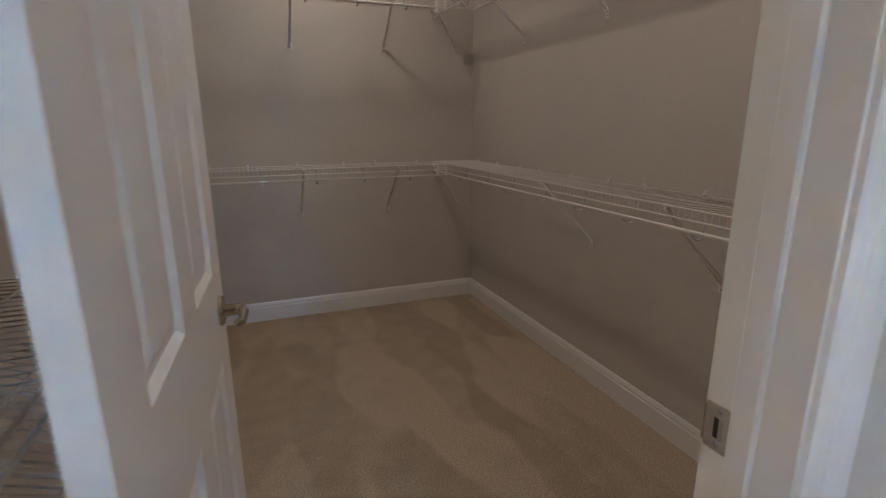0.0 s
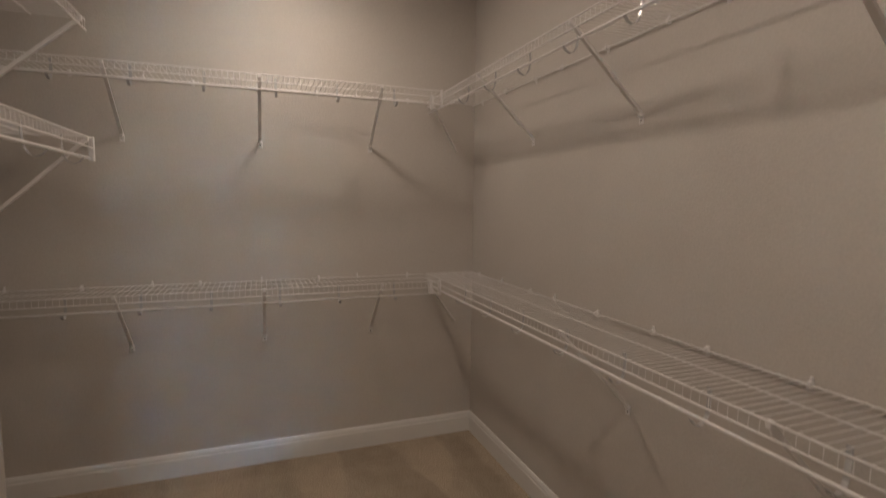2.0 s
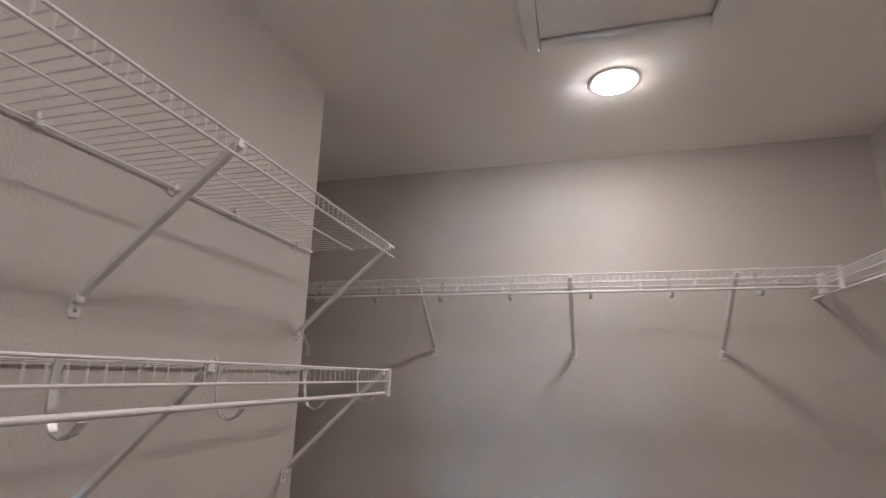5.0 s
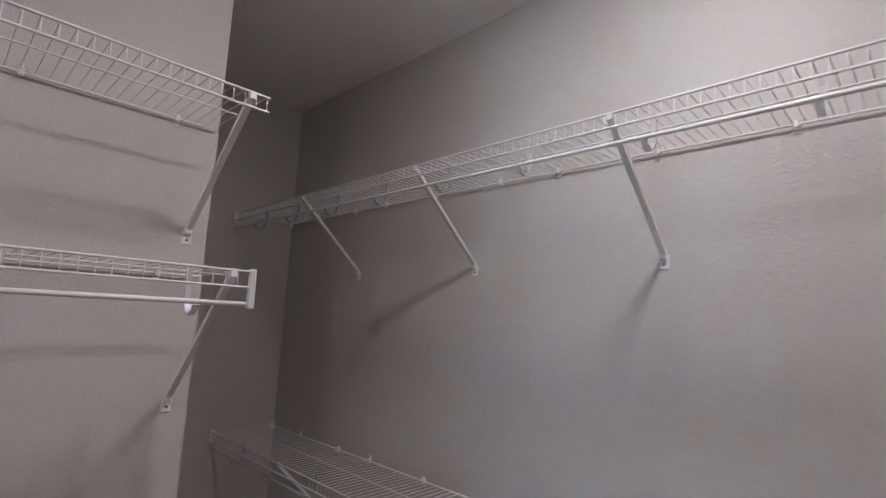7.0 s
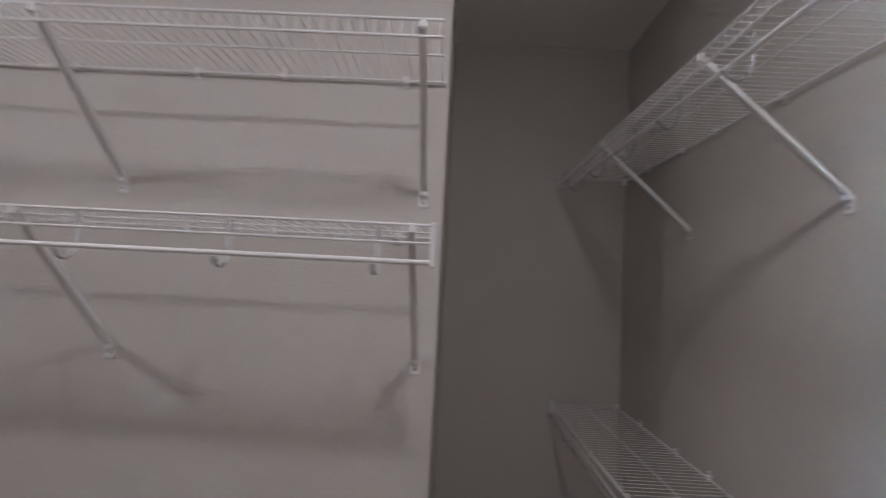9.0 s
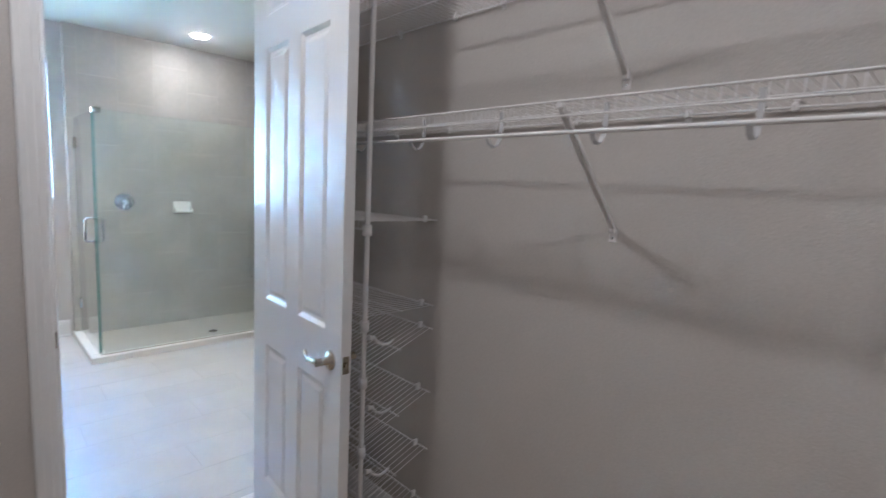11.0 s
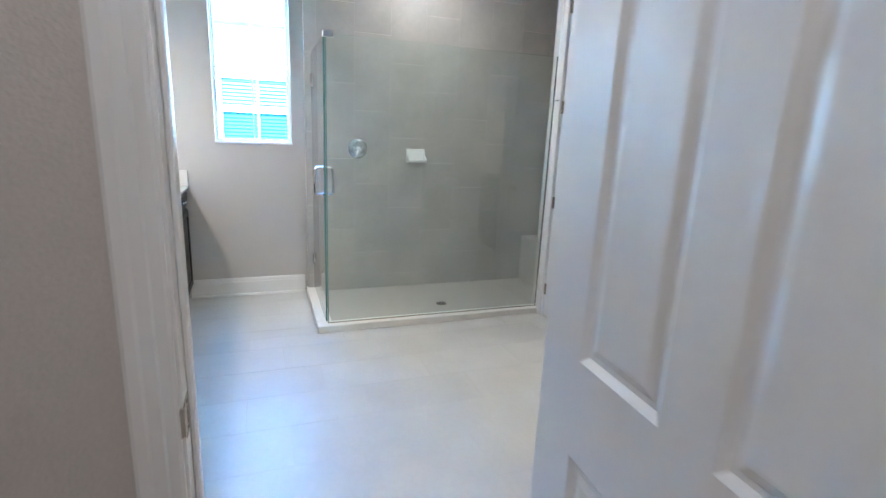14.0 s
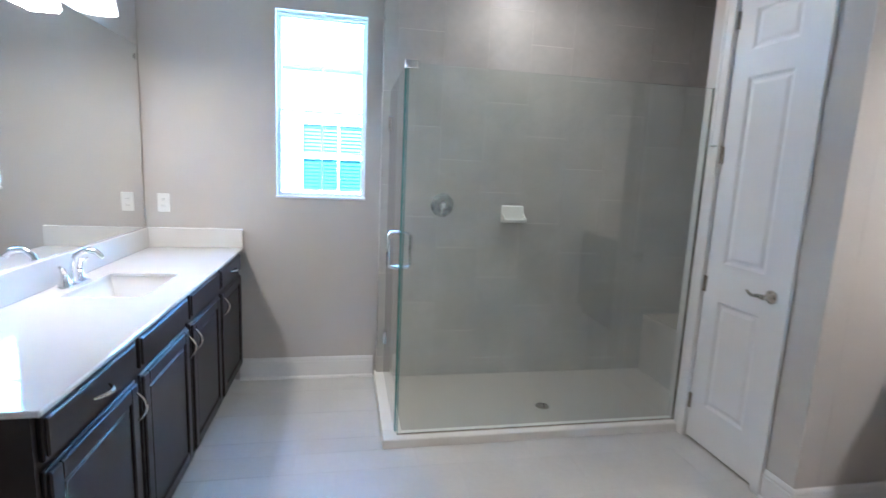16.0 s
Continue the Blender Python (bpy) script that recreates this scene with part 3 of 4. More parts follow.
# corner supports where two runs meet
for z, drop in ((ZU, 0.29), (ZLO, 0.318)):
    c = thing("corner_support", "white corner support joining two wire shelves", "shelf support", group="shelf corner supports")
    m = Mesh().soft(XA - 0.03, YF - 0.235, z - 0.085, XA - 0.012, YF - 0.205, z - 0.006, 0.003)
    part("clamp", m, WIRE, c)
    m = Mesh().tube([(XA - 0.02, YF - 0.22, z - 0.05), (XR - 0.12, YF - 0.006, z - drop)], 0.006, 6)
    part("brace", m, WIRE, c)

# shoe tower behind the door
PX, PY = -0.012, 1.64
tower = thing("shelf_tower", "white wire shoe tower with tilted shelves behind the door", "shelf tower", Matrix.Translation((PX, PY, 0)))
pl = part("pole", Mesh().tube([(0, 0, 0), (0, 0, ZU - 0.002)], 0.0095, 10), WIRE, tower, "white support pole")
part("foot", Mesh().lathe([(0, 0.012), (0.022, 0.010), (0.024, 0), (0, 0)], (0, 0, 0), "z", 16), WIRE, pl)
SD = PX - XL
for zb, zf in ((1.381, 1.381), (1.046, 1.046), (0.955, 0.840), (0.695, 0.582), (0.453, 0.340), (0.226, 0.113)):
    g = Mesh()
    ln = 0.66
    flat = zb == zf
    for i in range(int(ln / 0.0254) + 1):
        y = -0.008 - i * 0.0254
        g.tube([(-SD + 0.008, y, zb), (-0.004, y, zf), (-0.003, y, zf - (0.03 if flat else -0.03))], 0.0014, 4, False)
    rails = []
    for nm, tt, dz in (("front_rail", 0.99, 0), ("lip_rail", 0.99, -0.03 if flat else 0.03), ("middle_rail", 0.5, 0), ("back_rail", 0.02, 0)):
        rails.append((nm, Mesh().tube([(-SD + tt * SD, 0.004, zb + (zf - zb) * tt + dz), (-SD + tt * SD, -ln - 0.02, zb + (zf - zb) * tt + dz)], 0.003, 6)))
    sh = part("shelf", rails[0][1], WIRE, tower)
    for nm, rm in rails[1:]:
        part(nm, rm, WIRE, sh)
    tagged(part("deck", g, WIRE, sh), kind="stuff")
    part("collar", Mesh().lathe([(0.0118, -0.018), (0.016, -0.018), (0.016, 0.018), (0.0118, 0.018)], (0, 0, zf - 0.03), "z", 12), WIRE, sh)
    part("wall_clip", Mesh().soft(-SD, -0.07, zb - 0.012, -SD + 0.02, -0.058, zb + 0.014, 0.002), WIRE, sh)
    if not flat:
        z0 = zf + 0.135
        pts = [(-0.012, 0.012, z0), (-0.035, 0.012, z0 - 0.004), (-0.048, 0.012, z0 - 0.024), (-0.072, 0.012, z0 - 0.036), (-0.098, 0.012, z0 - 0.036), (-0.122, 0.012, z0 - 0.026)]
        part("curved_arm", Mesh().tube(pts, [0.010, 0.007, 0.0055, 0.0055, 0.005, 0.004], 7), WIRE, sh)

# ceiling light, hatch
lamp = thing("ceiling_light", "round white recessed LED downlight, switched on", "ceiling light", Matrix.Translation((0.724, 3.352, CEIL)), group="recessed downlights")
part("trim_ring", Mesh().lathe([(0.074, -0.003), (0.079, -0.006), (0.092, -0.003), (0.095, 0.0)], (0, 0, 0), "z", 32), TRIM, lamp)
DOME = [(0.0, -0.021), (0.030, -0.020), (0.056, -0.015), (0.070, -0.009), (0.075, -0.003)]
part("diffuser", Mesh().lathe(DOME, (0, 0, 0), "z", 32), LED, lamp, "glowing frosted diffuser")
lamp2 = thing("ceiling_light", "round white recessed downlight over the shower, switched on", "ceiling light", Matrix.Translation((-0.64, -1.86, CEIL)), group="recessed downlights")
part("trim_ring", Mesh().lathe([(0.074, -0.003), (0.079, -0.006), (0.092, -0.003), (0.095, 0.0)], (0, 0, 0), "z", 32), TRIM, lamp2)
part("diffuser", Mesh().lathe(DOME, (0, 0, 0), "z", 32), LED2, lamp2, "glowing frosted diffuser")
copy_thing(lamp, Matrix.Translation((0.735, 1.80, CEIL)))

hatch = thing("attic_hatch", "attic hatch with a painted wooden frame in the ceiling", "attic hatch")
HX0, HX1, HY0, HY1, HF = 0.433, 1.024, 2.25, 3.095, 0.045
for a in ((HX0, HY0, HX0 + HF, HY1), (HX1 - HF, HY0, HX1, HY1), (HX0 + HF, HY0, HX1 - HF, HY0 + HF), (HX0 + HF, HY1 - HF, HX1 - HF, HY1)):
    part("frame_board", Mesh().soft(a[0], a[1], CEIL - 0.020, a[2], a[3], CEIL, 0.006), VINYL, hatch)
part("panel", Mesh().box(HX0 + HF + 0.002, HY0 + HF + 0.002, CEIL - 0.003, HX1 - HF - 0.002, HY1 - HF - 0.004, CEIL - 0.0005), CEILING, hatch)
# dark sheet painted as the shade in the joint round the panel
part("gap", Mesh().box(HX0 + HF, HY0 + HF, CEIL - 0.0012, HX1 - HF, HY1 - HF, CEIL - 0.0002), DARK, hatch)

# light switch
sw = thing("light_switch", "white rocker light switch on the greige closet wall", "light switch", Matrix.Translation((1.035, YC, 1.16)))
part("plate", Mesh().soft(-0.041, 0, -0.0625, 0.041, 0.006, 0.0625, 0.003), PLASTIC, sw)
part("rocker_frame", Mesh().soft(-0.019, 0.005, -0.036, 0.019, 0.0075, 0.036, 0.001), PLASTIC, sw)
part("rocker", Mesh().prism([(0.007, -0.033), (0.014, -0.033), (0.0105, 0.0), (0.0085, 0.033), (0.007, 0.033)], "x", -0.0165, 0.0165), PLASTIC, sw)
for z in (-0.048, 0.048):
    part("screw", Mesh().lathe([(0, 0.0072), (0.003, 0.0068), (0.0032, 0.005)], (0, 0, z), "y", 10), PLASTIC, sw)


# ---- bathroom: window ----
win = thing("window_1", "tall white single-hung window with grilles, overlooking a neighbouring house", "window", kind="structure")
WM = (WX0 + WX1) / 2
fr = Mesh()
for a in ((WX0, WZ0, WX0 + 0.014, WZ1), (WX1 - 0.014, WZ0, WX1, WZ1), (WX0 + 0.014, WZ0, WX1 - 0.014, WZ0 + 0.025), (WX0 + 0.014, WZ1 - 0.022, WX1 - 0.014, WZ1)):
    fr.soft(a[0], YW - 0.105, a[1], a[2], YW - 0.055, a[3], 0.003)
part("window_frame", fr, VINYL, win)
rv = Mesh()
rv.box(WX0, YW - T, WZ0 - 0.001, WX0 + 0.004, YW, WZ1)
rv.box(WX1 - 0.004, YW - T, WZ0 - 0.001, WX1, YW, WZ1)
rv.box(WX0 + 0.004, YW - T, WZ1 - 0.004, WX1 - 0.004, YW, WZ1)
part("reveal", rv, TRIM, win)
part("window_sill", Mesh().soft(WX0 - 0.004, YW - 0.055, WZ0 - 0.002, WX1 + 0.004, YW + 0.014, WZ0 + 0.014, 0.004), CURB, win, "white stone sill")
ZMID = (WZ0 + WZ1) / 2 - 0.02
for nm, z0, z1, yo in (("lower_sash", WZ0 + 0.025, ZMID + 0.007, -0.066), ("upper_sash", ZMID - 0.007, WZ1 - 0.022, -0.090)):
    sm = Mesh()
    xa, xb = WX0 + 0.014, WX1 - 0.014
    sm.soft(xa, YW + yo - 0.011, z0, xa + 0.015, YW + yo + 0.011, z1, 0.002)
    sm.soft(xb - 0.015, YW + yo - 0.011, z0, xb, YW + yo + 0.011, z1, 0.002)
    sm.soft(xa + 0.015, YW + yo - 0.011, z0, xb - 0.015, YW + yo + 0.011, z0 + 0.010, 0.002)
    sm.soft(xa + 0.015, YW + yo - 0.011, z1 - 0.010, xb - 0.015, YW + yo + 0.011, z1, 0.002)
    sash = part(nm, sm, VINYL, win)
    g = Mesh()
    g.box(WM - 0.0032, YW + yo - 0.005, z0 + 0.010, WM + 0.0032, YW + yo + 0.005, z1 - 0.010)
    zc = (z0 + z1) / 2
    g.box(xa + 0.015, YW + yo - 0.004, zc - 0.0034, xb - 0.015, YW + yo + 0.004, zc + 0.0034)
    part("grille", g, VINYL, sash)
    p = part("pane", Mesh().box(xa + 0.015, YW + yo - 0.009, z0 + 0.010, xb - 0.015, YW + yo - 0.007, z1 - 0.010), PANE, sash)
    p.visible_shadow = False

# the house next door
gr = structure("ground", Mesh().box(-60, -120, -0.5, 60, YW - T, -0.45), GRASS, "grass between the houses", "ground")
house = thing("neighbour_house", "white-sided neighbouring house with white-framed windows", "house", Matrix.Translation((0, -7.5, 0)))
wl = Mesh()
wl.box(-7, -4, -0.45, 8, -0.02, 3.0)
part("wall", wl, SIDING, house)
sd = Mesh()
z = -0.45
while z < 2.9:
    sd.prism([(-0.021, z), (0.022, z), (0.006, z + 0.15), (-0.021, z + 0.15)], "x", -7, 8)
    z += 0.15
tagged(part("siding_boards", sd, SIDING, house), kind="stuff")
part("roof", Mesh().prism([(0.4, 3.0), (-2.0, 4.1), (-4.5, 3.0), (-4.5, 2.9), (0.4, 2.9)], "x", -7.4, 8.4), ROOF, house)
for wx in (-0.02, 3.9, -3.9):
    z0, zm, z1, ww = 0.94, 1.585, 2.18, 1.32
    wm = Mesh().soft(wx, 0.0, z0, wx + ww, 0.07, z0 + 0.1, 0.01).soft(wx, 0.0, z1 - 0.1, wx + ww, 0.07, z1, 0.01)
    wm.soft(wx, 0, z0 + 0.1, wx + 0.1, 0.07, z1 - 0.1, 0.01).soft(wx + ww - 0.1, 0, z0 + 0.1, wx + ww, 0.07, z1 - 0.1, 0.01)
    wm.soft(wx + 0.1, 0.01, zm - 0.04, wx + ww - 0.1, 0.06, zm + 0.04, 0.005).soft(wx + ww / 2 - 0.012, 0.01, z0 + 0.1, wx + ww / 2 + 0.012, 0.05, z1 - 0.1, 0.005)
    wd = part("window", wm, VINYL, house)
    # the upper slats get the copy with painted glare
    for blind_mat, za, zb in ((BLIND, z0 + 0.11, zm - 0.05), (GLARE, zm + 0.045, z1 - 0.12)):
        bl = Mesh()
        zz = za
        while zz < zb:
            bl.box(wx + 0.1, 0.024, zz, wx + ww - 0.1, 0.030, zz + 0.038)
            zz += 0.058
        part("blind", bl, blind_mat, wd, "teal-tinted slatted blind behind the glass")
    # flat sheet with the interior's shade painted on; nothing is modelled behind it
    part("backing", Mesh().box(wx + 0.1, 0.022, z0 + 0.1, wx + ww - 0.1, 0.0235, z1 - 0.1), SLATSHADE, wd)

# ---- bathroom: shower ----
pan = thing("shower_pan", "beige shower floor with a low white stone curb", "shower pan")
part("floor", Mesh().box(XS, YT, -0.005, 0.20, -1.637, 0.012), PAN, pan)
cb = Mesh()
cb.soft(XWC + 0.002, -1.637, -0.005, 0.302, -1.537, 0.050, 0.005)
part("curb", cb, CURB, pan, "white stone curb")
part("curb", Mesh().soft(0.195, YW + 0.03, -0.005, 0.302, -1.638, 0.050, 0.005), CURB, pan, "white stone curb")
dr = part("drain", Mesh().lathe([(0, 0.0155), (0.040, 0.0155), (0.044, 0.012)], (-0.735, -1.90, 0), "z", 24), NICKEL, pan, "round metal floor drain")
hol = Mesh()
for i in range(6):
    for r in (0.015, 0.020):
        a = i * 1.0472 + r * 20
        hol.lathe([(0, 0.0162), (0.0042, 0.0162)], (-0.735 + r * math.cos(a), -1.90 + r * math.sin(a), 0), "z", 8)
# flat black discs on the drain in place of shaded holes
part("holes", hol, DARK, dr)
bench = thing("shower_bench", "tiled bench at the end of the shower", "bench")
part("body", Mesh().soft(XS, YT, 0.0, -1.735, -1.66, 0.425, 0.003), WTILE, bench)
part("seat", Mesh().soft(XS, YT, 0.425, -1.730, -1.66, 0.45, 0.004), PAN, bench, "pale stone seat slab")

GX = 0.235
fixed = thing("shower_glass", "frameless clear glass shower panel on the curb", "shower screen")
gp = part("pane", Mesh().soft(XWC + 0.012, -1.590, 0.052, GX - 0.012, -1.580, 1.972, 0.0012), GLASS, fixed)
gp.visible_shadow = False
part("polished_edge", Mesh().box(GX - 0.0118, -1.5895, 0.053, GX - 0.0075, -1.5805, 1.944), GLASSEDGE, fixed, "pale teal polished glass edge")
part("channel", Mesh().box(XWC + 0.001, -1.597, 0.05, XWC + 0.012, -1.573, 1.972), NICKEL, fixed)
part("bottom_seal", Mesh().box(XWC + 0.012, -1.592, 0.0495, GX - 0.012, -1.578, 0.056), NICKEL, fixed)
part("corner_clip", Mesh().soft(GX - 0.055, -1.602, 1.945, GX + 0.010, -1.570, 1.985, 0.003), CHROME, fixed, "chrome glass corner clip")
gd = thing("shower_door", "frameless glass shower door with chrome handle and hinges, shut", "shower door")
gp = part("pane", Mesh().soft(GX - 0.005, YT + 0.012, 0.062, GX + 0.005, -1.5985, 1.955, 0.0012), GLASS, gd)
gp.visible_shadow = False
part("polished_edge", Mesh().box(GX - 0.0045, -1.5983, 0.063, GX + 0.0045, -1.5945, 1.944), GLASSEDGE, gd, "pale teal polished glass edge")
for hz in (0.32, 1.745):
    hg = part("hinge", Mesh().soft(GX - 0.016, YT, hz - 0.045, GX + 0.016, YT + 0.062, hz + 0.045, 0.003), CHROME, gd, "chrome glass hinge")
for sgn in (1, -1):
    hp = [(GX + sgn * 0.006, -1.655, 0.955), (GX + sgn * 0.045, -1.655, 0.957), (GX + sgn * 0.058, -1.655, 0.972), (GX + sgn * 0.058, -1.655, 1.125), (GX + sgn * 0.045, -1.655, 1.14), (GX + sgn * 0.006, -1.655, 1.142)]
    hd = part("handle", Mesh().tube(hp, 0.0095, 10), CHROME, gd, "chrome pull handle")
    for z in (0.956, 1.141):
        part("washer", Mesh().lathe([(0, sgn * 0.006), (0.014, sgn * 0.006), (0.014, sgn * 0.010), (0.0095, sgn * 0.012)], (GX, -1.655, z), "x", 14), CHROME, hd)

valve = thing("shower_valve", "round chrome shower valve with a lever on tiles", "shower valve", Matrix.Translation((-0.130, YT, 1.235)))
# the plate's dark reflections are put into its metal colour
part("plate", Mesh().lathe([(0, 0.014), (0.03, 0.014), (0.062, 0.012), (0.078, 0.004), (0.080, 0)], (0, 0, 0), "y", 32), DARKCHROME, valve)
part("hub", Mesh().lathe([(0, 0.058), (0.018, 0.058), (0.024, 0.052), (0.027, 0.02), (0.034, 0.013)], (0, 0, 0), "y", 20), CHROME, valve)
part("lever", Mesh().tube([(0, 0.05, 0.0), (0.012, 0.056, -0.03), (0.02, 0.060, -0.062)], [0.010, 0.008, 0.006], 8), CHROME, valve)
soap = thing("soap_dish", "white ceramic soap dish fixed to the shower tiles", "soap dish", Matrix.Translation((-0.628, YT, 1.184)))
part("back", Mesh().soft(-0.082, 0, -0.055, 0.082, 0.012, 0.062, 0.006), PORC, soap)
part("tray", Mesh().prism([(0.010, -0.058), (0.075, -0.050), (0.088, -0.032), (0.086, -0.020), (0.078, -0.030), (0.02, -0.042), (0.010, -0.030)], "x", -0.080, 0.080), PORC, soap)
for x in (-0.0815, 0.0735):
    part("side", Mesh().prism([(0.010, -0.056), (0.080, -0.046), (0.084, -0.020), (0.03, 0.0), (0.010, 0.045)], "x", x, x + 0.008), PORC, soap)


# ---- bathroom: vanities ----
def pull(parent, x, y, z, vertical, out):
    """An arched nickel pull on a front that faces along -x (out = -1) or +x (out = 1)."""
    L = 0.048
    pts = []
    for i in range(7):
        t = -1 + i / 3
        d = out * (0.004 + 0.026 * (1 - t * t))
        pts.append((x + d, y + (0 if vertical else t * L), z + (t * L if vertical else 0)))
    part("handle", Mesh().tube(pts, [0.004, 0.005, 0.0065, 0.007, 0.0065, 0.005, 0.004], 8), NICKEL, parent, "arched satin nickel pull")


def front(m, x, out, y0, y1, z0, z1, framed):
    """A cabinet front: a slab with a chamfered edge, and for a door a sunk centre panel."""
    t = 0.020
    a, b = sorted((x, x + out * t))
    if not framed:
        c, d = sorted((x, x + out * 0.013))
        m.soft(c, y0, z0, d, y1, z1, 0.003)
        m.soft(a, y0 + 0.009, z0 + 0.009, b, y1 - 0.009, z1 - 0.009, 0.004)
        return
    f = 0.058
    c, d = sorted((x, x + out * 0.010))
    m.soft(c, y0, z0, d, y1, z1, 0.003)
    c, d = sorted((x, x + out * 0.015))
    m.soft(c, y0 + f + 0.012, z0 + f + 0.012, d, y1 - f - 0.012, z1 - f - 0.012, 0.005)


def door_frame(door_part, x, out, y0, y1, z0, z1):
    """The two stiles and two rails round a cabinet door's panel."""
    f = 0.058
    a, b = sorted((x, x + out * 0.020))
    e = 0.008
    for ya, yb in ((y0 + e, y0 + f), (y1 - f, y1 - e)):
        part("stile", Mesh().soft(a, ya, z0 + e, b, yb, z1 - e, 0.004), ESPRESSO, door_part)
    for za, zb in ((z0 + e, z0 + f), (z1 - f, z1 - e)):
        part("rail", Mesh().soft(a, y0 + f - 0.002, za, b, y1 - f + 0.002, zb, 0.004), ESPRESSO, door_part)


def cabinet(label, y0, y1, xf, xb, out, doors, group):
    """One base unit between y0 and y1; its front at xf faces along out."""
    c = thing("vanity_cabinet", label, "vanity cabinet", group=group)
    lo, hi = sorted((xf, xb))
    for ya, yb in ((y0 + 0.0005, y0 + 0.018), (y1 - 0.018, y1 - 0.0005)):
        under_basin = out < 0 and -1.72 < ya < -1.23
        part("side_panel", Mesh().box(lo, ya, 0.10, hi, yb, CT - (0.21 if under_basin else 0.018)), ESPRESSO, c)
    part("bottom_panel", Mesh().box(lo, y0 + 0.018, 0.10, hi, y1 - 0.018, 0.118), ESPRESSO, c)
    fa, fb = sorted((xf, xf - out * 0.018))
    part("face_frame", Mesh().box(fa, y0 + 0.018, 0.118, fb, y1 - 0.018, CT - 0.018), ESPRESSO, c)
    lo, hi = sorted((xf - out * 0.07, xb))
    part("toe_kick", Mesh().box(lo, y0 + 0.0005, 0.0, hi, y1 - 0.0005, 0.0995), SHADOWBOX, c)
    g = 0.018
    m = Mesh()
    front(m, xf, out, y0 + g, y1 - g, 0.766, CT - 0.029, False)
    d = part("drawer_front", m, ESPRESSO, c)
    if doors in ("low", "high"):
        pull(d, xf + out * 0.02, (y0 + y1) / 2, 0.822, False, out)
    m = Mesh()
    front(m, xf, out, y0 + g, y1 - g, 0.125, 0.744, True)
    d = part("door", m, ESPRESSO, c)
    door_frame(d, xf, out, y0 + g, y1 - g, 0.125, 0.744)
    yy = y0 + g + 0.03 if doors in ("low", "false_low") else y1 - g - 0.03
    pull(d, xf + out * 0.02, yy, 0.662, True, out)
    return c


CT = 0.91
GV = "vanity base units"
VX = 1.195
for y0, y1, kind_, lab in ((-0.832, -0.283, "low", "dark espresso vanity cabinet with drawer and panelled door, end unit"), (-1.385, -0.832, "false_low", "dark espresso vanity cabinet under the basin"),
                           (-1.93, -1.385, "false", "dark espresso vanity cabinet beside the basin unit"), (-2.485, -1.93, "high", "dark espresso vanity cabinet against the window wall")):
    cabinet(lab, y0, y1, VX, XM - 0.002, -1, kind_, GV)

SX0, SX1, SY0, SY1 = 1.315, 1.615, -1.70, -1.25
top = thing("vanity_worktop", "white quartz vanity worktop with a rectangular basin cut-out", "worktop")
m = Mesh()
X0, X1, Y0, Y1 = 1.165, XM - 0.001, YW + 0.001, -0.268
m.soft(X0, Y0, CT - 0.017, SX0, Y1, CT, 0.004)
m.box(SX1, Y0, CT - 0.017, X1, Y1, CT)
m.box(SX0 - 0.004, Y0, CT - 0.0165, SX1, SY0, CT)
m.box(SX0 - 0.004, SY1, CT - 0.0165, SX1, Y1, CT)
part("slab", m, QUARTZ, top)
part("backsplash", Mesh().soft(XM - 0.022, Y0 + 0.022, CT, XM - 0.001, Y1, 1.035, 0.003), QUARTZ, top)
part("backsplash", Mesh().soft(X0, Y0, CT, XM - 0.001, Y0 + 0.021, 1.035, 0.003), QUARTZ, top)
sink = thing("basin", "white rectangular undermount basin with chrome drain", "wash basin")
m = Mesh()
e = 0.004
ring = lambda d, z: [(SX0 - e + d, SY0 - e + d, z), (SX1 + e - d, SY0 - e + d, z), (SX1 + e - d, SY1 + e - d, z), (SX0 - e + d, SY1 + e - d, z)]
lv = [ring(-0.02, CT - 0.018), ring(0, CT - 0.018), ring(0.012, CT - 0.06), ring(0.025, CT - 0.13), ring(0.05, CT - 0.155), ring(0.13, CT - 0.162)]
m.add([p for r in lv for p in r], [(4 * j + n, 4 * j + (n + 1) % 4, 4 * j + 4 + (n + 1) % 4, 4 * j + 4 + n) for j in range(len(lv) - 1) for n in range(4)] + [(20, 21, 22, 23)])
part("bowl", m, PORC, sink)
part("drain", Mesh().lathe([(0, 0.004), (0.02, 0.004), (0.024, 0)], ((SX0 + SX1) / 2, (SY0 + SY1) / 2, CT - 0.161), "z", 16), CHROME, sink)

fau = thing("faucet", "chrome three-piece arched basin faucet on the worktop", "faucet", Matrix.Translation((1.665, -1.475, CT)))
m = Mesh().lathe([(0, 0.012), (0.026, 0.010), (0.020, 0)], (0, 0, 0), "z", 18)
m.tube([(0, 0, 0), (0.0, 0, 0.08), (-0.012, 0, 0.125), (-0.045, 0, 0.150), (-0.09, 0, 0.145), (-0.118, 0, 0.118)], [0.018, 0.014, 0.014, 0.013, 0.013, 0.012], 10)
m.soft(-0.026, -0.088, 0.0, 0.030, 0.088, 0.010, 0.004)
part("spout", m, CHROME, fau)
for s in (-1, 1):
    m = Mesh().lathe([(0, 0.055), (0.014, 0.055), (0.018, 0.02), (0.025, 0.008), (0.027, 0)], (0.005, s * 0.062, 0), "z", 16)
    m.tube([(0.005, s * 0.062, 0.055), (0.008, s * 0.078, 0.086), (-0.004, s * 0.112, 0.096)], [0.012, 0.009, 0.006], 8)
    part("tap", m, CHROME, fau)

mir = thing("wall_mirror_panel", "large frameless mirror above the vanity worktop", "mirror")
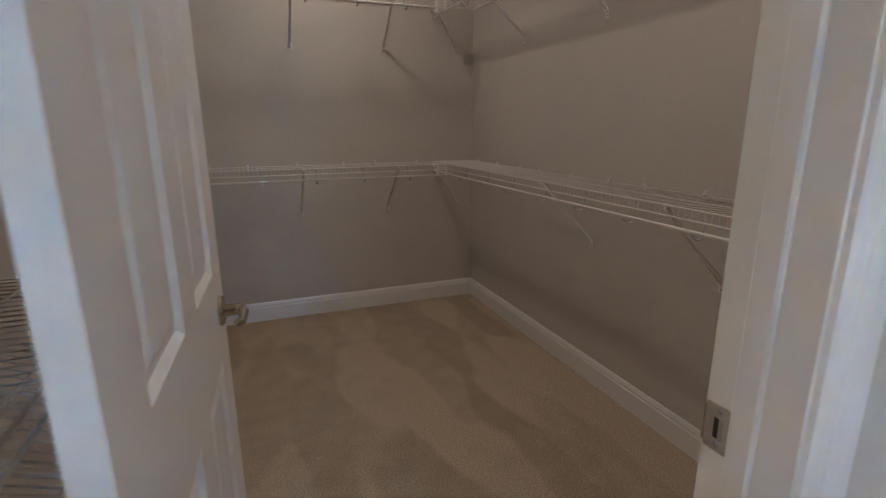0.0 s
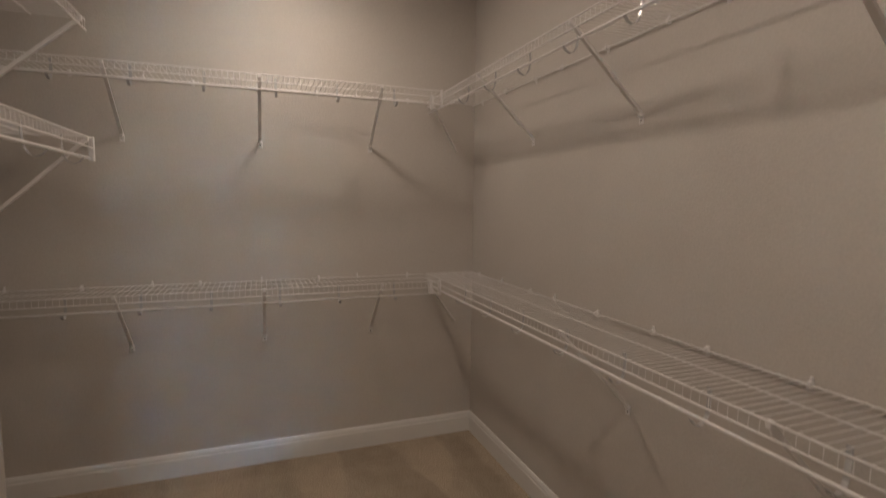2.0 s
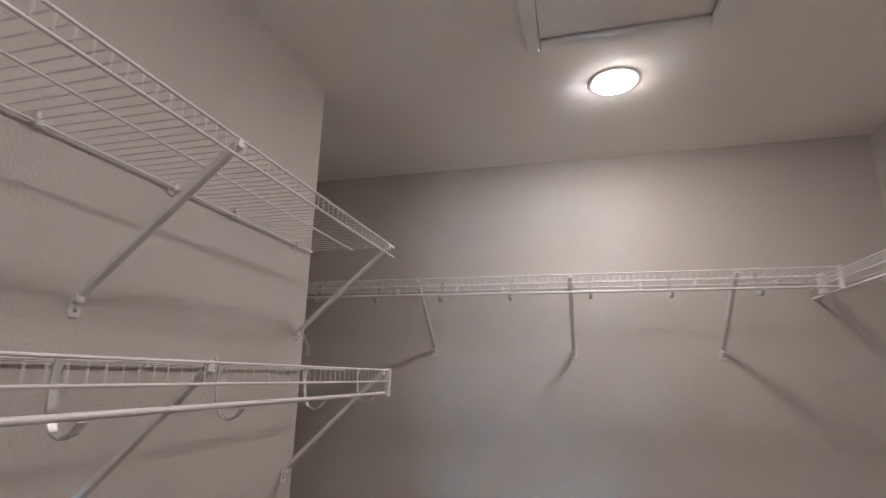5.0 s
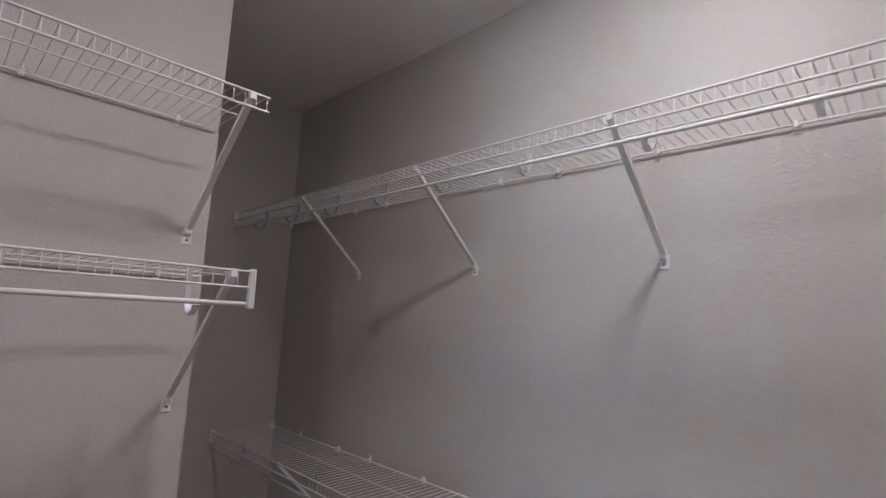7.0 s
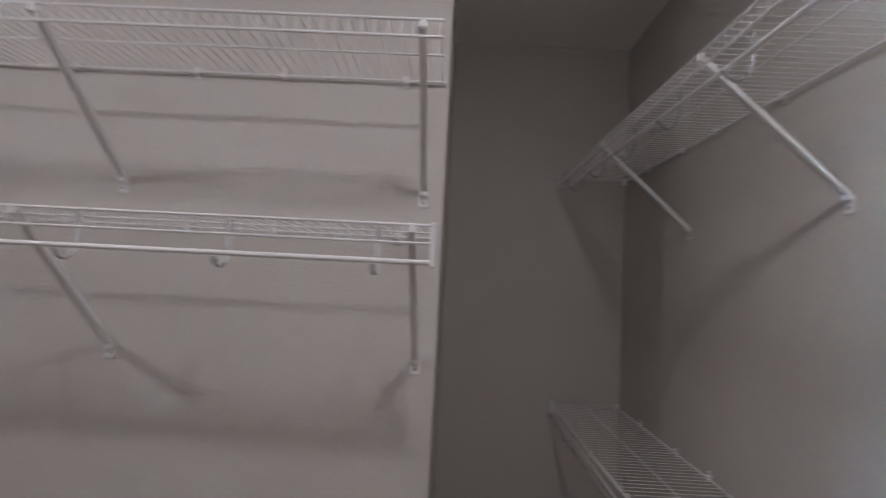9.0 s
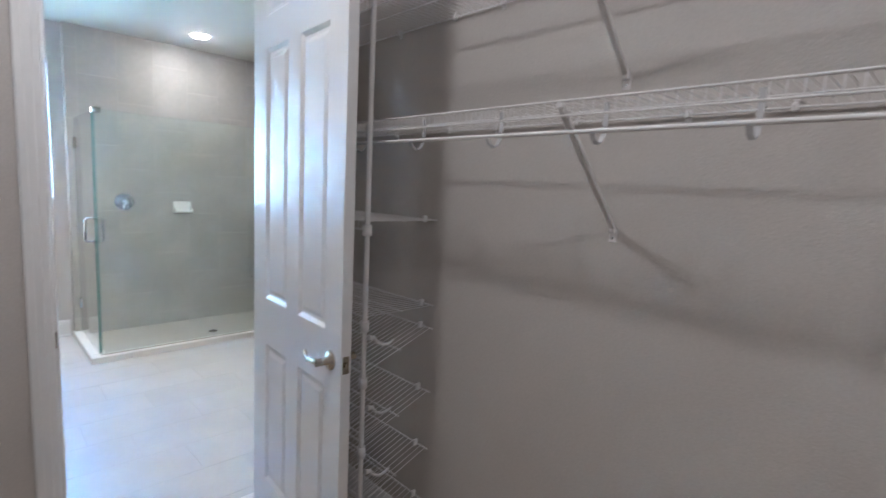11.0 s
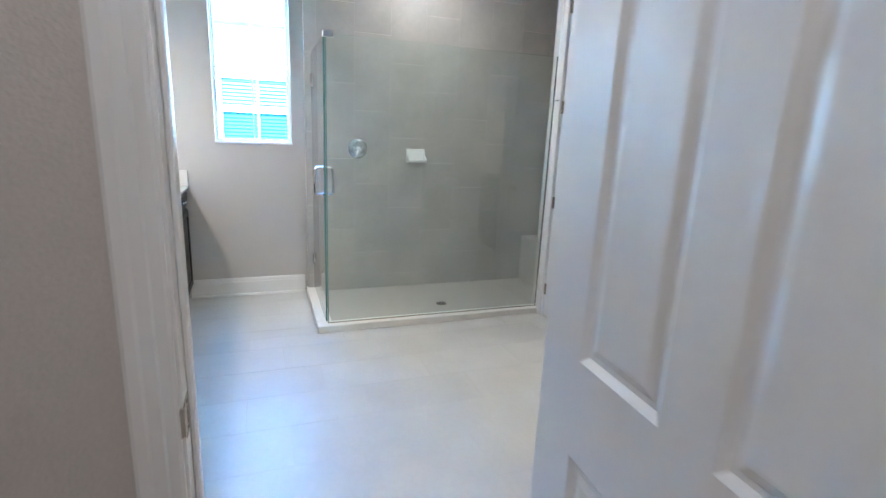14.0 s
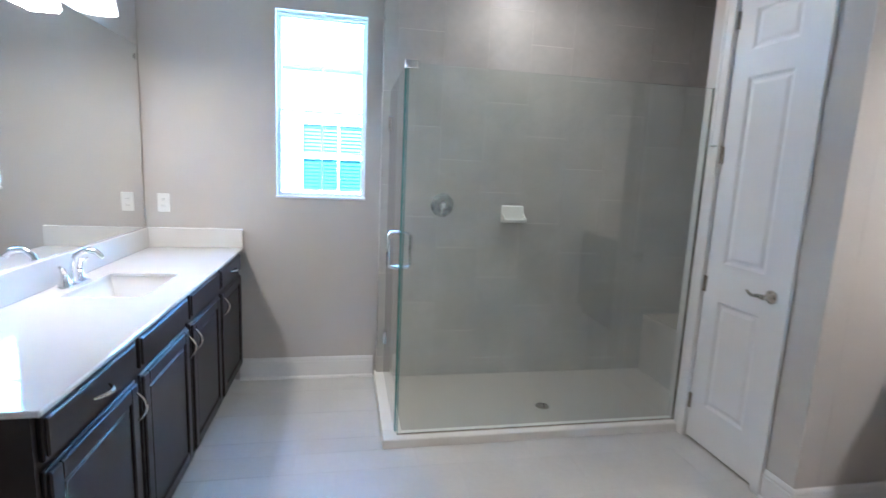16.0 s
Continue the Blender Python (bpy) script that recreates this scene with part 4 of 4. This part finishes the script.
part("glass", Mesh().box(XM - 0.006, YW + 0.03, 1.037, XM - 0.0005, -0.25, 2.115), MIRROR, mir)
for y in (-2.44, -0.9):
    part("clip", Mesh().soft(XM - 0.010, y - 0.012, 2.03, XM - 0.004, y + 0.012, 2.06, 0.002), CHROME, mir)


def vanity_light(x, y, z, out, label):
    """A bar with three bell shades, mounted on a wall at x, standing out along out."""
    v = thing("vanity_light", label, "wall light", Matrix.Translation((x, y, z)), group="vanity lights")
    part("bar", Mesh().soft(min(0, out * 0.03), -0.32, -0.045, max(0, out * 0.03), 0.32, 0.045, 0.006), NICKEL, v, "satin nickel mounting bar")
    for k in (-1, 0, 1):
        a = part("arm", Mesh().tube([(out * 0.02, k * 0.25, 0), (out * 0.09, k * 0.25, 0.02), (out * 0.12, k * 0.25, -0.02)], 0.008, 8), NICKEL, v)
        part("shade", Mesh().lathe([(0.022, 0.06), (0.040, 0.055), (0.062, 0.025), (0.078, -0.03), (0.086, -0.085), (0.082, -0.085), (0.06, 0.0), (0.02, 0.05)], (out * 0.12, k * 0.25, -0.07), "z", 24), SHADE, a, "glowing frosted glass shade")
    return v


vanity_light(XM, -1.47, 2.255, -1, "nickel vanity light with frosted glass shades, switched on")
vanity_light(XV, -0.10, 2.255, 1, "nickel vanity light over the second vanity, switched on")
for nm, x, y, watts in (("vanity_bulbs", XM - 0.12, -1.47, VANITY_W), ("vanity_bulbs", XV + 0.12, -0.10, 1.3 * VANITY_W)):
    ob = new(nm, bpy.data.lights.new(nm, "AREA"))
    ob.data.shape, ob.data.size, ob.data.size_y, ob.data.energy, ob.data.color = "RECTANGLE", 0.12, 0.62, watts, WARM
    ob.matrix_world = pose(x, y, 2.09)

GV2 = "second vanity base units"
V2X = -1.962
for y0, y1, kind_ in ((YWC + 0.002, -0.29, "high"), (-0.29, 0.24, "low"), (0.24, 0.80, "low")):
    cabinet("dark espresso vanity cabinet of the second vanity", y0, y1, V2X, XV + 0.002, 1, kind_, GV2)
top2 = thing("vanity_worktop", "cream-lit white quartz worktop of the second vanity", "worktop")
part("slab", Mesh().soft(XV + 0.001, YWC + 0.001, CT - 0.017, V2X + 0.025, 0.82, CT, 0.004), QUARTZ, top2)
part("backsplash", Mesh().soft(XV + 0.001, YWC + 0.001, CT, V2X + 0.025, YWC + 0.022, 1.03, 0.003), QUARTZ, top2)
part("backsplash", Mesh().soft(XV + 0.001, YWC + 0.0225, CT, XV + 0.022, 0.82, 1.03, 0.003), QUARTZ, top2)
mir2 = thing("wall_mirror_panel", "large frameless mirror above the second vanity", "mirror")
part("glass", Mesh().box(XV + 0.0005, YWC + 0.03, 1.033, XV + 0.006, 0.80, 2.115), MIRROR, mir2)

ol = thing("wall_outlet", "white double outlet above the backsplash", "outlet", Matrix.Translation((1.632, YW, 1.19)))
part("plate", Mesh().soft(-0.036, 0, -0.058, 0.036, 0.006, 0.058, 0.003), PLASTIC, ol)
for z in (-0.021, 0.021):
    so = part("socket", Mesh().soft(-0.016, 0.005, z - 0.014, 0.016, 0.0075, z + 0.014, 0.002), PLASTIC, ol)
    # slots are black bars, their inner shade painted
    part("slots", Mesh().box(-0.008, 0.0074, z - 0.005, -0.006, 0.0078, z + 0.006).box(0.006, 0.0074, z - 0.005, 0.008, 0.0078, z + 0.006), DARK, so)

# ---- tiles, laid last ----
floor_tiles = bpy.data.objects["floor_2"]
TX, TY, GAP = 0.610, 0.3045, 0.0018
tile_me = {}


def tile_mesh(w, d):
    k = (round(w, 3), round(d, 3))
    if k not in tile_me:
        tile_me[k] = Mesh().soft(0, 0, -0.008, w, d, 0.0, 0.0007).data("floor_tile", TILE)
    return tile_me[k]


def lay(x0, y0, x1, y1):
    r0 = math.floor((y0 + 0.757) / TY)
    y = -0.757 + r0 * TY
    row = r0
    while y < y1:
        shift = 0.95 - 0.2033 * (row + 1)
        x = shift + math.floor((x0 - shift) / TX) * TX
        while x < x1:
            a, b, c, d = max(x + GAP / 2, x0), min(x + TX - GAP / 2, x1), max(y + GAP / 2, y0), min(y + TY - GAP / 2, y1)
            if b - a > 0.01 and d - c > 0.01:
                ob = new("tile", tile_mesh(b - a, d - c))
                ob.parent = floor_tiles
                ob.location = (a, c, random.uniform(-0.0004, 0.0004))
            x += TX
        y += TY
        row += 1


lay(XWC, -1.537, XM, YB)
lay(0.302, YW, XM, -1.537)
lay(XV, YWC, XWC, YB)


def wall_tiles(parent, a0, a1, place, turned):
    """Upright tiles with a third offset from column to column between a0 and a1."""
    W, H = 0.2965, 0.598
    k = math.floor((a0 + 0.10) / W)
    a = -0.10 + k * W
    while a < a1:
        off = (1.54 - 0.39 * (k + 1)) % H
        z = off - H
        while z < CEIL:
            x0, x1, z0, z1 = max(a + 0.0007, a0), min(a + W - 0.0007, a1), max(z + 0.0016, 0.013), min(z + H - 0.0016, CEIL)
            if x1 - x0 > 0.008 and z1 - z0 > 0.008:
                key = (round(x1 - x0, 3), round(z1 - z0, 3), turned)
                if key not in tile_me:
                    w_, h_ = x1 - x0, z1 - z0
                    tile_me[key] = (Mesh().soft(0, 0, 0, 0.008, w_, h_, 0.0007) if turned else Mesh().soft(0, 0, 0, w_, 0.008, h_, 0.0007)).data("wall_tile", WTILE)
                ob = new("tile", tile_me[key])
                ob.parent = parent
                ob.location = place(x0, z0)
            z += H
        a += W
        k += 1


back = structure("wall_shower_back", Mesh().box(XS, YW, 0, 0.288, YT - 0.0015, CEIL), SGROUT, "taupe stone-look tiles set upright on the shower wall", "tiled wall")
wall_tiles(back, XS, 0.288, lambda x, z: (x, YT - 0.008 + random.uniform(0, 0.0006), z), False)
end = structure("wall_shower_side", Mesh().box(XS, YT, 0, XS + 0.0085, -1.66, CEIL), SGROUT, "taupe stone-look tiles on the shower end wall", "tiled wall")
wall_tiles(end, YT, -1.66, lambda y, z: (XS + 0.002 + random.uniform(0, 0.0006), y, z), True)
near = structure("wall_shower_near", Mesh().box(XS, -1.666, 0, XWC - T - 0.001, -1.6605, CEIL), SGROUT, "tiled return wall at the shower entrance", "tiled wall")
